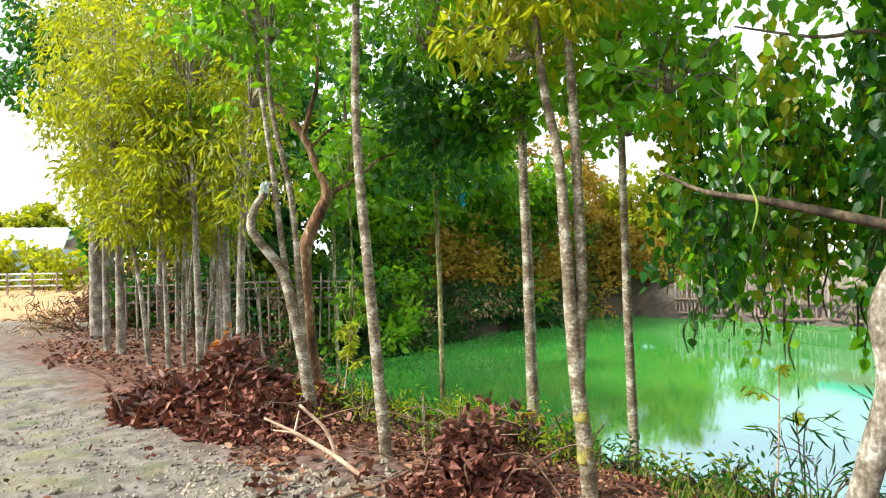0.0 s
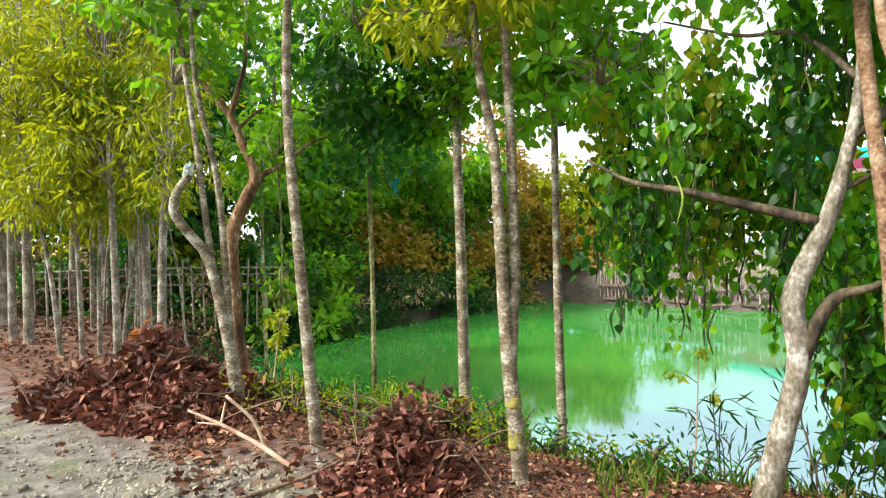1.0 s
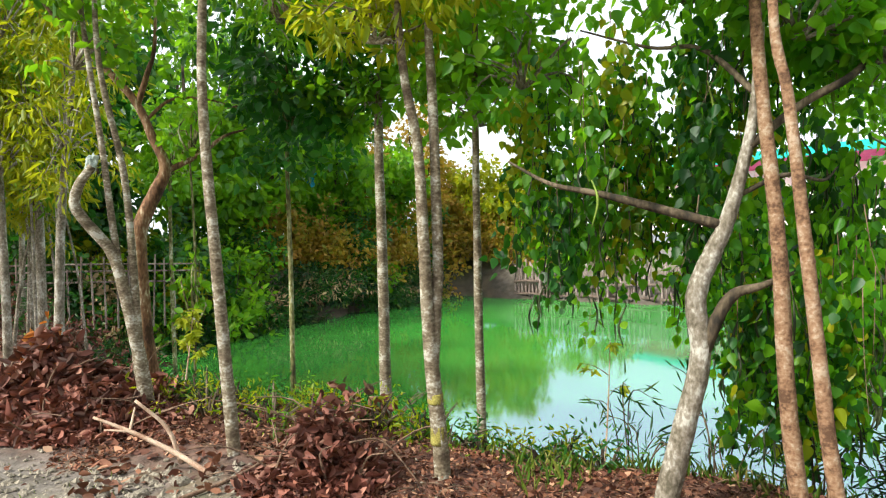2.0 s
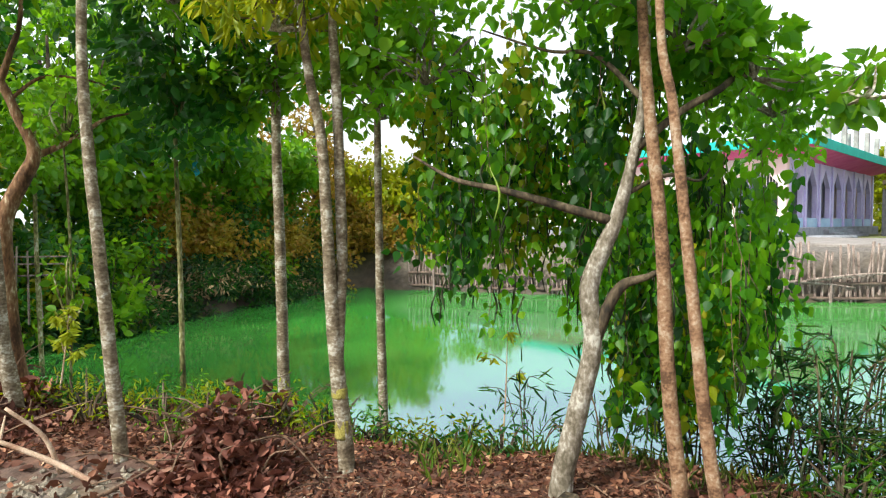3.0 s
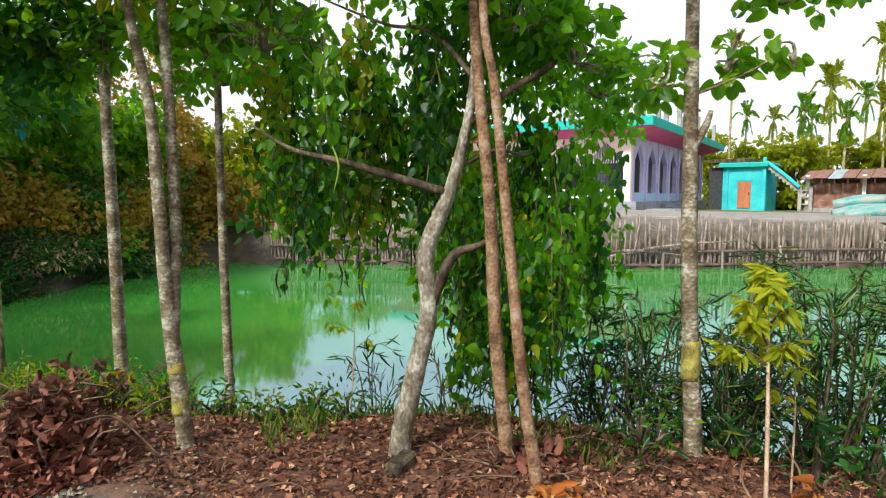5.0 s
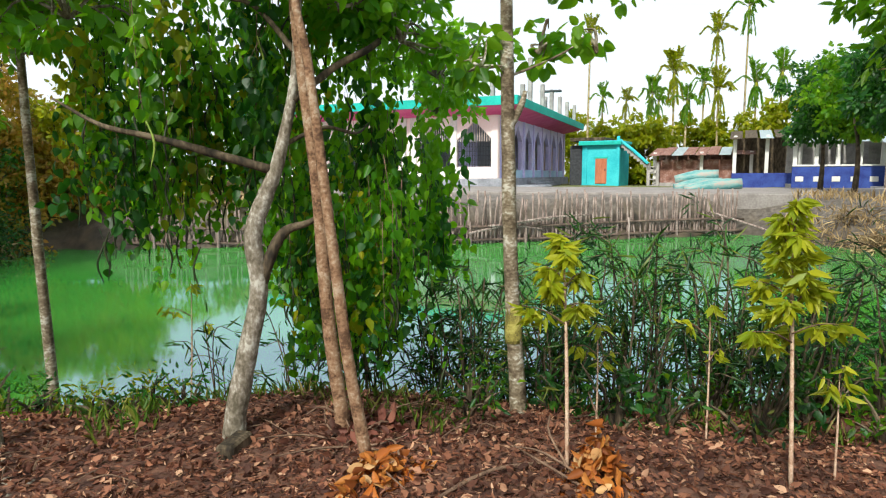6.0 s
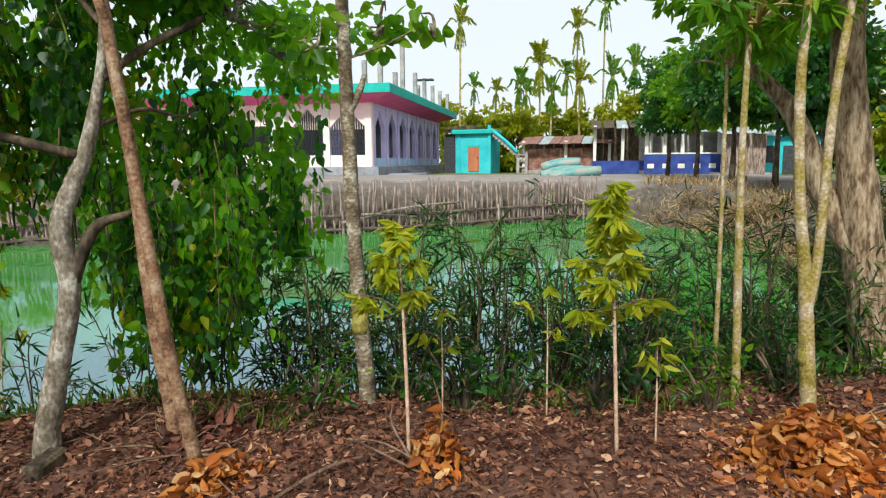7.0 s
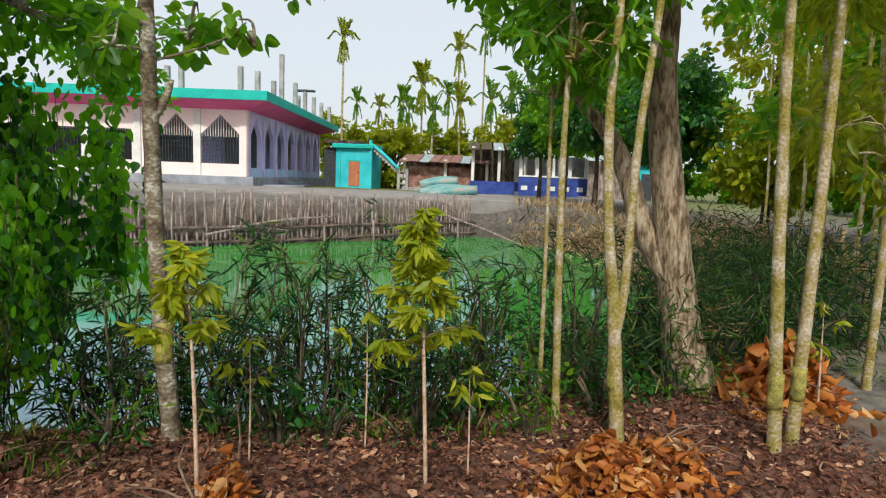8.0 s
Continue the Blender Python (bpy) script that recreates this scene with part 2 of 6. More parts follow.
def ground_material():
    """Earth: dirt road, leaf litter on the bank, rough grass and a bare field, by the sheet's zones."""
    m = bpy.data.materials.new("earth")
    m.use_nodes = True
    n, l = m.node_tree.nodes, m.node_tree.links
    b = n["Principled BSDF"]
    co = n.new("ShaderNodeTexCoord")

    def tone(scale, c1, c2, lo=0.35, hi=0.68):
        t = n.new("ShaderNodeTexNoise")
        t.inputs["Scale"].default_value, t.inputs["Detail"].default_value = scale, 9
        l.new(co.outputs["Object"], t.inputs["Vector"])
        r = n.new("ShaderNodeValToRGB")
        r.color_ramp.elements[0].position, r.color_ramp.elements[0].color = lo, (*c1, 1)
        r.color_ramp.elements[1].position, r.color_ramp.elements[1].color = hi, (*c2, 1)
        l.new(t.outputs[0], r.inputs[0])
        return r.outputs[0], t.outputs[0]

    col, h = tone(6.0, (0.085, 0.072, 0.062), (0.205, 0.175, 0.155), 0.36, 0.64)
    for zone, scale, c1, c2 in (("litter", 9, (0.06, 0.024, 0.016), (0.18, 0.085, 0.055)), ("grass", 2.5, (0.06, 0.10, 0.015), (0.24, 0.21, 0.08)), ("field", 0.8, (0.36, 0.2, 0.085), (0.5, 0.31, 0.15)), ("mud_shade", 2, (0.03, 0.024, 0.015), (0.10, 0.075, 0.045))):
        c, _ = tone(scale, c1, c2)
        a = n.new("ShaderNodeAttribute")
        a.attribute_name = zone
        x = n.new("ShaderNodeMix")
        x.data_type = "RGBA"
        l.new(a.outputs["Fac"], x.inputs[0])
        l.new(col, x.inputs[6])
        l.new(c, x.inputs[7])
        col = x.outputs[2]
    l.new(col, b.inputs["Base Color"])
    f = n.new("ShaderNodeTexNoise")
    f.inputs["Scale"].default_value, f.inputs["Detail"].default_value = 22, 8
    l.new(co.outputs["Object"], f.inputs["Vector"])
    bp = n.new("ShaderNodeBump")
    bp.inputs["Strength"].default_value, bp.inputs["Distance"].default_value = 0.7, 0.03
    l.new(f.outputs[0], bp.inputs["Height"])
    l.new(bp.outputs[0], b.inputs["Normal"])
    b.inputs["Roughness"].default_value = 0.95
    return m


# ---- mesh helpers ----
def link(name, verts, faces, material, parent=None, smooth=False, label=""):
    me = bpy.data.meshes.new(name)
    me.from_pydata([tuple(map(float, v)) for v in verts], [], [tuple(map(int, f)) for f in faces])
    me.materials.append(material)
    if smooth:
        me.shade_smooth()
    ob = new(name, me)
    ob.parent = parent
    if label:
        tagged(ob, label)
    return ob


def part(name, bm, material, parent, label="", smooth=False):
    """One bmesh as one mesh object under a thing or a part."""
    me = bpy.data.meshes.new(name)
    bmesh.ops.recalc_face_normals(bm, faces=bm.faces)
    bm.to_mesh(me)
    bm.free()
    me.materials.append(material)
    if smooth:
        me.shade_smooth()
    ob = new(name, me)
    ob.parent = parent
    if label:
        tagged(ob, label)
    return ob


def thing(name, label, category, group="", kind="", m=None):
    ob = new(name)
    if m is not None:
        ob.matrix_world = m
    return tagged(ob, label, category, group, kind)


def box(bm, x0, x1, y0, y1, z0, z1, bevel=0.0):
    r = bmesh.ops.create_cube(bm, size=1, matrix=Matrix.LocRotScale(((x0 + x1) / 2, (y0 + y1) / 2, (z0 + z1) / 2), None, (abs(x1 - x0), abs(y1 - y0), abs(z1 - z0))))
    if bevel:
        es = list({e for v in r["verts"] for e in v.link_edges})
        bmesh.ops.bevel(bm, geom=es, offset=bevel, segments=1, affect="EDGES")
    return bm


def boxed(name, dims, material, parent, label="", bevel=0.02):
    return part(name, box(bmesh.new(), *dims, bevel), material, parent, label)


def spline(pts, steps=6):
    """Points along a smooth curve through pts."""
    p = [np.array(q, float) for q in pts]
    p = [2 * p[0] - p[1]] + p + [2 * p[-1] - p[-2]]
    out = []
    for i in range(1, len(p) - 2):
        for k in range(steps):
            t = k / steps
            out.append(0.5 * (2 * p[i] + (p[i + 1] - p[i - 1]) * t + (2 * p[i - 1] - 5 * p[i] + 4 * p[i + 1] - p[i + 2]) * t * t + (3 * p[i] - p[i - 1] - 3 * p[i + 1] + p[i + 2]) * t ** 3))
    out.append(p[-2])
    return np.array(out)


def tube(pts, radii, sides=8, wobble=0.0, rng=None, steps=6, smooth_path=True):
    """Verts and faces of a tapering, slightly knotty tube along pts."""
    c = spline(pts, steps) if smooth_path and len(pts) > 1 else np.array(pts, float)
    n = len(c)
    rr = np.interp(np.linspace(0, 1, n), np.linspace(0, 1, len(radii)), radii)
    tan = np.gradient(c, axis=0)
    tan /= np.linalg.norm(tan, axis=1)[:, None] + 1e-9
    ref = np.array([0.9, 0.3, 0.1]) if abs(tan[0][2]) > 0.6 else np.array([0.05, 0.02, 1.0])
    verts = []
    for i in range(n):
        a = np.cross(tan[i], ref)
        a /= np.linalg.norm(a) + 1e-9
        b = np.cross(tan[i], a)
        for k in range(sides):
            th = 2 * math.pi * k / sides
            r = rr[i] * (1 + (rng.uniform(-wobble, wobble) if wobble else 0))
            verts.append(c[i] + r * (math.cos(th) * a + math.sin(th) * b))
    faces = [(i * sides + k, i * sides + (k + 1) % sides, (i + 1) * sides + (k + 1) % sides, (i + 1) * sides + k) for i in range(n - 1) for k in range(sides)]
    faces.append(tuple(range(sides))[::-1])
    faces.append(tuple((n - 1) * sides + k for k in range(sides)))
    return verts, faces


def merge(parts_list):
    verts, faces = [], []
    for v, f in parts_list:
        o = len(verts)
        verts += list(v)
        faces += [tuple(i + o for i in q) for q in f]
    return verts, faces


LEAF_SHAPES = {
    # along the midrib, half width, drop
    "ovate": ((0, 0, 0), (0.30, 0.30, 0.06), (0.66, 0.26, 0.03), (1.0, 0, -0.10)),
    "lance": ((0, 0, 0), (0.30, 0.15, 0.04), (0.66, 0.12, 0.02), (1.0, 0, -0.10)),
    "narrow": ((0, 0, 0), (0.30, 0.048, 0.02), (0.66, 0.038, 0.0), (1.0, 0, -0.08)),
    "heart": ((0, 0, 0), (0.03, 0.20, 0.05), (0.20, 0.36, 0.08), (0.45, 0.34, 0.05), (0.72, 0.19, 0.0), (1.0, 0, -0.12)),
    "round": ((0, 0, 0), (0.08, 0.22, 0.05), (0.30, 0.36, 0.09), (0.58, 0.33, 0.05), (0.84, 0.18, -0.03), (1.0, 0, -0.10)),
    "curled": ((0, 0, 0), (0.12, 0.20, 0.16), (0.38, 0.27, 0.22), (0.68, 0.22, 0.14), (0.88, 0.10, -0.02), (1.0, 0, -0.14)),
}


def leaf_mesh(name, pos, way, size, material, parent=None, shape="ovate", rng=None, curl=0.0):
    """Many leaves in one mesh, each folded along its midrib. pos, way: (n, 3) arrays; size: (n,)."""
    n = len(pos)
    way = way / (np.linalg.norm(way, axis=1)[:, None] + 1e-9)
    side = np.cross(way, rng.normal(size=(n, 3)))
    side /= np.linalg.norm(side, axis=1)[:, None] + 1e-9
    up = np.cross(side, way)
    s = LEAF_SHAPES[shape]
    size = size[:, None]
    bend = rng.uniform(-curl, curl, size=(n, 1)) if curl else 0.0
    wide = rng.uniform(0.8, 1.15, size=(n, 1))

    def at(p, q, d):
        return pos + size * (p * way + q * wide * side + (d + bend * p * p) * up)
    rows = [at(p, q, d) for p, q, d in s] + [at(p, -q, d) for p, q, d in s[-2:0:-1]]
    k, m = len(rows), len(s)
    v = np.stack(rows, axis=1).reshape(-1, 3)
    base = (np.arange(n) * k)[:, None]
    half_a, half_b = np.arange(m), np.array([0] + list(range(m - 1, k)))
    loops = np.stack([base + half_a, base + half_b], axis=1).reshape(-1)
    me = bpy.data.meshes.new(name)
    me.vertices.add(len(v))
    me.vertices.foreach_set("co", v.astype(np.float32).ravel())
    me.loops.add(len(loops))
    me.loops.foreach_set("vertex_index", loops.astype(np.int32))
    me.polygons.add(n * 2)
    me.polygons.foreach_set("loop_start", np.arange(0, n * 2 * m, m, dtype=np.int32))
    me.update(calc_edges=True)
    me.validate()
    me.materials.append(material)
    ob = new(name, me)
    ob.parent = parent
    return ob


def stuff(ob):
    ob["kind"] = "stuff"
    return ob


def clump_points(rng, centres, per, spread, flat=0.7):
    """Points in clumps round twig ends: per points about each centre."""
    c = np.repeat(np.array(centres, float), per, axis=0)
    d = rng.normal(size=c.shape)
    d /= np.linalg.norm(d, axis=1)[:, None]
    r = rng.uniform(0, 1, size=(len(c), 1)) ** 0.45
    off = d * r * spread * np.array([1, 1, flat])
    return c + off, d

# ---- ground, pond ----
WATER = -1.0
POND = np.array([(-3.0, 14.4), (-2.2, 10.8), (-0.5, 8.0), (1.1, 6.3), (2.4, 4.75), (3.75, 3.75), (4.95, 2.1), (6.2, 0.5), (8.2, -0.6), (12, -1.5), (18, -1.0), (22, 0.4), (25, 3.2), (27.4, 6.9), (16.5, 13.9), (8.6, 21.6), (6.5, 22.9), (3.7, 20.0), (0.9, 17.2)])


def pond_distance(x, y):
    """Distance to the shoreline, negative over the water."""
    x, y = np.asarray(x, float), np.asarray(y, float)
    best = np.full(x.shape, 1e9)
    inside = np.zeros(x.shape, bool)
    for (ax, ay), (bx, by) in zip(POND, np.roll(POND, -1, axis=0)):
        ex, ey = bx - ax, by - ay
        t = np.clip(((x - ax) * ex + (y - ay) * ey) / (ex * ex + ey * ey), 0, 1)
        best = np.minimum(best, np.hypot(x - ax - t * ex, y - ay - t * ey))
        cross = (ay > y) != (by > y)
        with np.errstate(divide="ignore", invalid="ignore"):
            inside ^= cross & (x < (bx - ax) * (y - ay) / (by - ay + 1e-12) + ax)
    return np.where(inside, -best, best)


def step(a, b, v):
    t = np.clip((v - a) / (b - a), 0, 1)
    return t * t * (3 - 2 * t)


def far_side(x, y):
    """1 on the land across the pond, 0 on the bank of the road."""
    return step(0, 4, y - 0.0 * x - 9 + 0.55 * np.maximum(x - 8, 0)) * step(-4, 2, x + 0.3 * (y - 12))


def ground_z(x, y):
    d = pond_distance(x, y)
    far = far_side(x, y)
    width = 1.7 - 0.6 * far
    z = WATER - 0.12 + (1.12 + 0.45 * far) * np.sin(np.clip(d / width, 0, 1) * math.pi / 2)
    z = np.where(d < 0, WATER - 0.12 + np.maximum(d, -3) * 0.35, z)
    z = z + 0.05 * np.sin(1.7 * x + 0.8 * y) * np.sin(1.1 * y - 0.6 * x) * step(0.3, 1.5, d)
    return z


def gz(x, y):
    return float(ground_z(np.array([x]), np.array([y]))[0])


def stretched(lo, hi, cell, reach):
    a = list(np.arange(lo, hi + 1e-6, cell))
    s, v = cell, hi
    while v < reach:
        s *= 1.16
        v += s
        a.append(v)
    s, v = cell, lo
    while v > -reach:
        s *= 1.16
        v -= s
        a.insert(0, v)
    return np.array(a)


def build_ground():
    xs, ys = stretched(-4.5, 8.0, 0.085, 900), stretched(-2.6, 9.0, 0.085, 900)
    X, Y = np.meshgrid(xs, ys, indexing="ij")
    Z = ground_z(X, Y)
    rough = np.array([noise.fractal((x * 2.2, y * 2.2, 0.0), 0.8, 2.1, 4) if abs(x) < 14 and abs(y) < 16 else 0.0 for x, y in zip(X.ravel(), Y.ravel())]).reshape(X.shape)
    d = pond_distance(X, Y)
    Z = Z + rough * 0.022 * step(-0.5, 0.5, d)
    nx, ny = X.shape
    idx = np.arange(nx * ny).reshape(nx, ny)
    q = np.stack([idx[:-1, :-1], idx[1:, :-1], idx[1:, 1:], idx[:-1, 1:]], axis=-1).reshape(-1, 4)
    me = bpy.data.meshes.new("ground")
    v = np.stack([X, Y, Z], axis=-1).reshape(-1, 3)
    me.vertices.add(len(v))
    me.vertices.foreach_set("co", v.astype(np.float32).ravel())
    me.loops.add(q.size)
    me.loops.foreach_set("vertex_index", q.astype(np.int32).ravel())
    me.polygons.add(len(q))
    me.polygons.foreach_set("loop_start", np.arange(0, q.size, 4, dtype=np.int32))
    me.update(calc_edges=True)
    me.shade_smooth()
    far = far_side(X, Y)
    wob = rough * 0.5
    # litter: on the bank beneath the trees, from the road's edge to the water
    edge = (Y + 0.62 * X - 3.35 - 0.6 * step(0.8, -0.2, X) + wob)
    # right-hand path: litter runs on past its edge to stand in for shade
    right_road = step(0.6, -0.2, Y + 3.7 - 0.28 * X + wob)
    litter = step(-0.9, 0.4, edge) * (1 - far) * step(16, 9, Y) * (1 - right_road)
    litter = np.maximum(litter, step(0.4, 1.5, X + 0.15 * Y + wob) * step(-6, -3, Y) * (1 - right_road)) * (1 - far)
    litter = np.where(X < 0.2, litter * step(2.3, 3.3, Y + 1.1 * X + wob), litter)
    fieldm = step(-6.0, -7.0, X + 0.35 * (Y - 14)) * step(13.5, 15.0, Y + 0.12 * X)
    grass = np.maximum(far * step(0.5, 2.0, d), step(30, 60, np.hypot(X, Y)) * (1 - fieldm))
    grass = grass * (1 - step(13, 16, X) * step(14, 9, d) * far)
    grass = np.maximum(grass, 0.55 * step(0.1, 0.6, rough) * (1 - litter))
    grass = np.maximum(grass, 0.5 * step(-1.1, -2.4, X + 0.5 * wob) * step(4.8, 3.2, Y) * step(-0.2, 0.25, rough))
    # shore mud, widened behind the fence and far brush to paint their shade
    mud_shade = step(0.55, 0.05, d / (1 + 2.2 * far * np.maximum(step(10, 6, X), step(14, 16, X) * step(5, 7, Y))) + 0.25 * wob)
    for nm, val in (("litter", litter), ("grass", grass), ("field", fieldm), ("mud_shade", mud_shade)):
        at = me.attributes.new(nm, "FLOAT", "POINT")
        at.data.foreach_set("value", np.clip(val, 0, 1).astype(np.float32).ravel())
    me.materials.append(ground_material())
    return tagged(new("ground", me), "earth ground with dirt road, leaf-littered bank and far field", "ground", kind="structure")


build_ground()
bmw = bmesh.new()
bmesh.ops.create_grid(bmw, x_segments=24, y_segments=24, size=22, matrix=Matrix.Translation((11, 9, WATER)))
water = part("water", bmw, water_material(), None)
tagged(water, "still murky green pond water reflecting the sky", "pond", kind="structure")


# ---- trees ----
RNG = np.random.default_rng(7)


def limb_tree(name, label, base, stems, bark, crowns, leaf, shape="ovate", size=(0.06, 0.11), group="", droop=0.5, sides=9, twigs=True, bands=(), category="tree", limb_bark=None):
    """A tree: stems = [(points relative to the base, radii)], the first is the trunk; crowns = [(centre, radius, clumps, leaves a clump)]."""
    bx, by = base
    z0 = gz(bx, by)
    t = thing(name, label, category, group, m=Matrix.Translation((bx, by, z0)))
    for i, (pts, radii) in enumerate(stems):
        pts = [np.array(p, float) for p in pts]
        if i == 0:
            pts[0] = pts[0] - np.array([0, 0, 0.12])
            radii = [radii[0] * 1.25] + list(radii)
            pts.insert(1, pts[0] + np.array([0, 0, 0.2]))
        v, f = tube(pts, radii, sides, 0.05, RNG, 7)
        ob = link("trunk" if i == 0 else "limb", v, f, bark if i == 0 else limb_bark or bark, t, True)
        if i == 0:
            trunk = ob
    for h0, h1, r, off in bands:
        v, f = tube([(off[0], off[1], h0), (off[0], off[1], (h0 + h1) / 2), (off[0], off[1], h1)], [r, r * 1.01, r * 0.98], 12, 0.03, RNG, 3)
        link("lichen_patch", v, f, M_LICHEN, trunk, True, "yellow-green lichen on the bark")
    if crowns:
        P, W, tw = [], [], []
        for c, rad, clumps, per in crowns:
            c = np.array(c, float)
            rad = np.array(rad if hasattr(rad, "__len__") else (rad, rad, rad), float)
            d = RNG.normal(size=(clumps, 3))
            d /= np.linalg.norm(d, axis=1)[:, None]
            ends = c + d * rad * (RNG.uniform(0.15, 1, size=(clumps, 1)) ** 0.5)
            sp = max(0.10, 0.30 * float(rad.mean())) if clumps > 1 else float(rad.mean())
            sp = min(sp, 0.42)
            p, q = clump_points(RNG, ends, per, sp)
            P.append(p)
            w = q * 0.8 + RNG.normal(size=q.shape) * 0.4
            w[:, 2] -= droop
            W.append(w)
            if twigs:
                for e in ends[:: max(1, clumps // 14)]:
                    mid = (c + e) / 2 + RNG.normal(size=3) * 0.06
                    tw.append(tube([c - np.array([0, 0, rad[2] * 0.5]), mid, e], [0.012, 0.008, 0.003], 4, 0, None, 3))
        P, W = np.concatenate(P), np.concatenate(W)
        S = RNG.uniform(size[0], size[1], len(P))
        leaf_mesh("crown", P, W, S, leaf, t, shape, RNG, 0.15)
        if tw:
            v, f = merge(tw)
            stuff(link("branchwork", v, f, bark, t))
    return t


def slim(base, pts, r0, r1, bark, crowns, leaf, label, group="slim trees on the bank", **kw):
    return limb_tree("slim_tree", label, base, [([(0, 0, 0)] + pts, list(np.linspace(r0, r1, 4)))], bark, crowns, leaf, group=group, **kw)


GROVE = "grey-barked slim tree with yellow-green foliage in a roadside grove"
# the grove along the road, beyond the leaf heap
for bx, by, lean, r, h in ((-5.78, 11.3, -0.06, 0.13, 6.5), (-4.79, 9.7, 0.0, 0.06, 5.2), (-4.35, 9.25, -0.02, 0.07, 5.5), (-3.5, 8.25, -0.4, 0.036, 4.2), (-3.22, 8.2, -0.1, 0.032, 4.6), (-2.63, 7.75, -0.08, 0.05, 5.0),
                            (-3.11, 8.45, 0.08, 0.03, 4.4), (-2.46, 8.3, -0.03, 0.06, 5.6), (-2.0, 7.3, 0.18, 0.055, 5.4), (-5.2, 12.6, 0.1, 0.08, 6.2), (-4.4, 12.0, -0.1, 0.06, 5.8), (-3.6, 11.0, 0.1, 0.05, 5.4), (-6.6, 13.4, 0.0, 0.10, 6.8), (-3.9, 10.2, 0.05, 0.03, 4.6), (-3.0, 9.6, -0.06, 0.03, 4.6), (-2.75, 9.0, 0.03, 0.026, 4.2)):
    slim((bx, by), [(lean * 0.3, 0, h * 0.3), (lean, 0.05, h * 0.6), (lean * 1.3, 0, h * 0.95)], r, r * 0.35, M_BARK_GREY, [((lean, 0, h * 0.82), (0.95, 0.95, h * 0.24), 40, 36), ((lean * 0.6, 0, h * 0.52), (0.8, 0.8, h * 0.19), 34, 28)], M_LEAF_YELLOW if RNG.random() < 0.85 else M_LEAF, GROVE, shape="lance", size=(0.08, 0.145), group="roadside grove", droop=0.8)

for k in range(14):
    bx = -4.6 + 0.2 * k + RNG.normal() * 0.1
    h, dx = RNG.uniform(2.6, 3.8), RNG.normal() * 0.22
    slim((bx, 5.2 - 1.15 * bx + RNG.uniform(-0.2, 1.6)), [(dx * 0.3, 0, h * 0.35), (dx, 0.03, h * 0.7), (dx * 1.2, 0, h)], RNG.uniform(0.014, 0.026), 0.008, M_BARK_GREY, [((dx, 0, h * 0.9), (0.4, 0.4, 0.4), 12, 22)], M_LEAF_YELLOW, "thin pale pole-like tree in the roadside grove", shape="lance", size=(0.07, 0.13), group="roadside grove", droop=0.8)

# forked tree with a cut stub, and the reddish one behind it
limb_tree("forked_tree", "pale-barked tree forked low with a cut stub", (-0.77, 5.25),
          [([(0, 0, 0), (-0.04, -0.01, 0.4), (-0.06, -0.01, 0.62), (-0.08, -0.01, 1.17), (-0.13, -0.03, 1.91), (-0.28, -0.05, 2.73), (-0.31, -0.06, 3.6), (-0.35, -0.05, 4.6)], [0.062, 0.052, 0.036, 0.028, 0.024, 0.018, 0.01]),
           ([(-0.04, -0.01, 0.42), (-0.13, -0.03, 0.92), (-0.22, -0.04, 1.28), (-0.40, -0.08, 1.54), (-0.46, -0.09, 1.66), (-0.43, -0.08, 1.81), (-0.34, -0.07, 1.95)], [0.05, 0.045, 0.042, 0.04, 0.038, 0.03]),
           ([(-0.15, -0.03, 0.95), (-0.22, -0.01, 1.5), (-0.30, 0.02, 2.2), (-0.42, 0.03, 3.2), (-0.46, 0.04, 4.2)], [0.03, 0.026, 0.02, 0.012])],
          M_BARK, [((-0.3, 0, 3.6), (0.7, 0.6, 0.7), 30, 28), ((-0.5, 0.1, 2.9), (0.45, 0.4, 0.35), 9, 18)], M_LEAF, "ovate", (0.07, 0.13))
limb_tree("spreading_tree", "reddish-barked tree with crooked forking limbs", (-0.85, 5.95),
          [([(0, 0, 0), (-0.05, 0, 0.5), (-0.08, 0, 1.04), (-0.08, 0, 1.47), (0.05, 0, 1.8), (0.14, 0, 2.03), (0.04, 0, 2.3), (-0.10, 0, 2.62), (-0.45, -0.04, 3.1), (-0.61, -0.08, 3.85)], [0.075, 0.07, 0.068, 0.066, 0.058, 0.042, 0.036, 0.028, 0.014]),
           ([(0.12, 0, 1.99), (0.30, 0.04, 2.09), (0.48, 0.06, 2.21), (0.66, 0.1, 2.36), (0.90, 0.14, 2.44)], [0.03, 0.026, 0.022, 0.014, 0.007]),
           ([(-0.08, 0, 2.58), (0.0, 0, 2.85), (0.07, 0, 3.12), (0.08, 0.05, 3.7)], [0.03, 0.024, 0.018, 0.01]),
           ([(-0.02, 0, 2.45), (0.2, 0.05, 2.66), (0.5, 0.08, 2.68), (0.8, 0.1, 2.6)], [0.016, 0.013, 0.01, 0.005]),
           ([(-0.45, -0.04, 3.1), (-0.75, 0.0, 3.35), (-1.0, 0.05, 3.8)], [0.02, 0.014, 0.007])],
          M_BARK_RED, [((-0.2, 0.2, 4.0), (0.9, 0.7, 0.6), 26, 28), ((0.9, 0.3, 2.75), (0.35, 0.35, 0.22), 8, 22), ((-0.9, 0.2, 3.7), (0.6, 0.5, 0.4), 14, 24)], M_LEAF, "ovate", (0.08, 0.14))

BANK = "grey-brown slim tree with pale lichen patches on the bank"
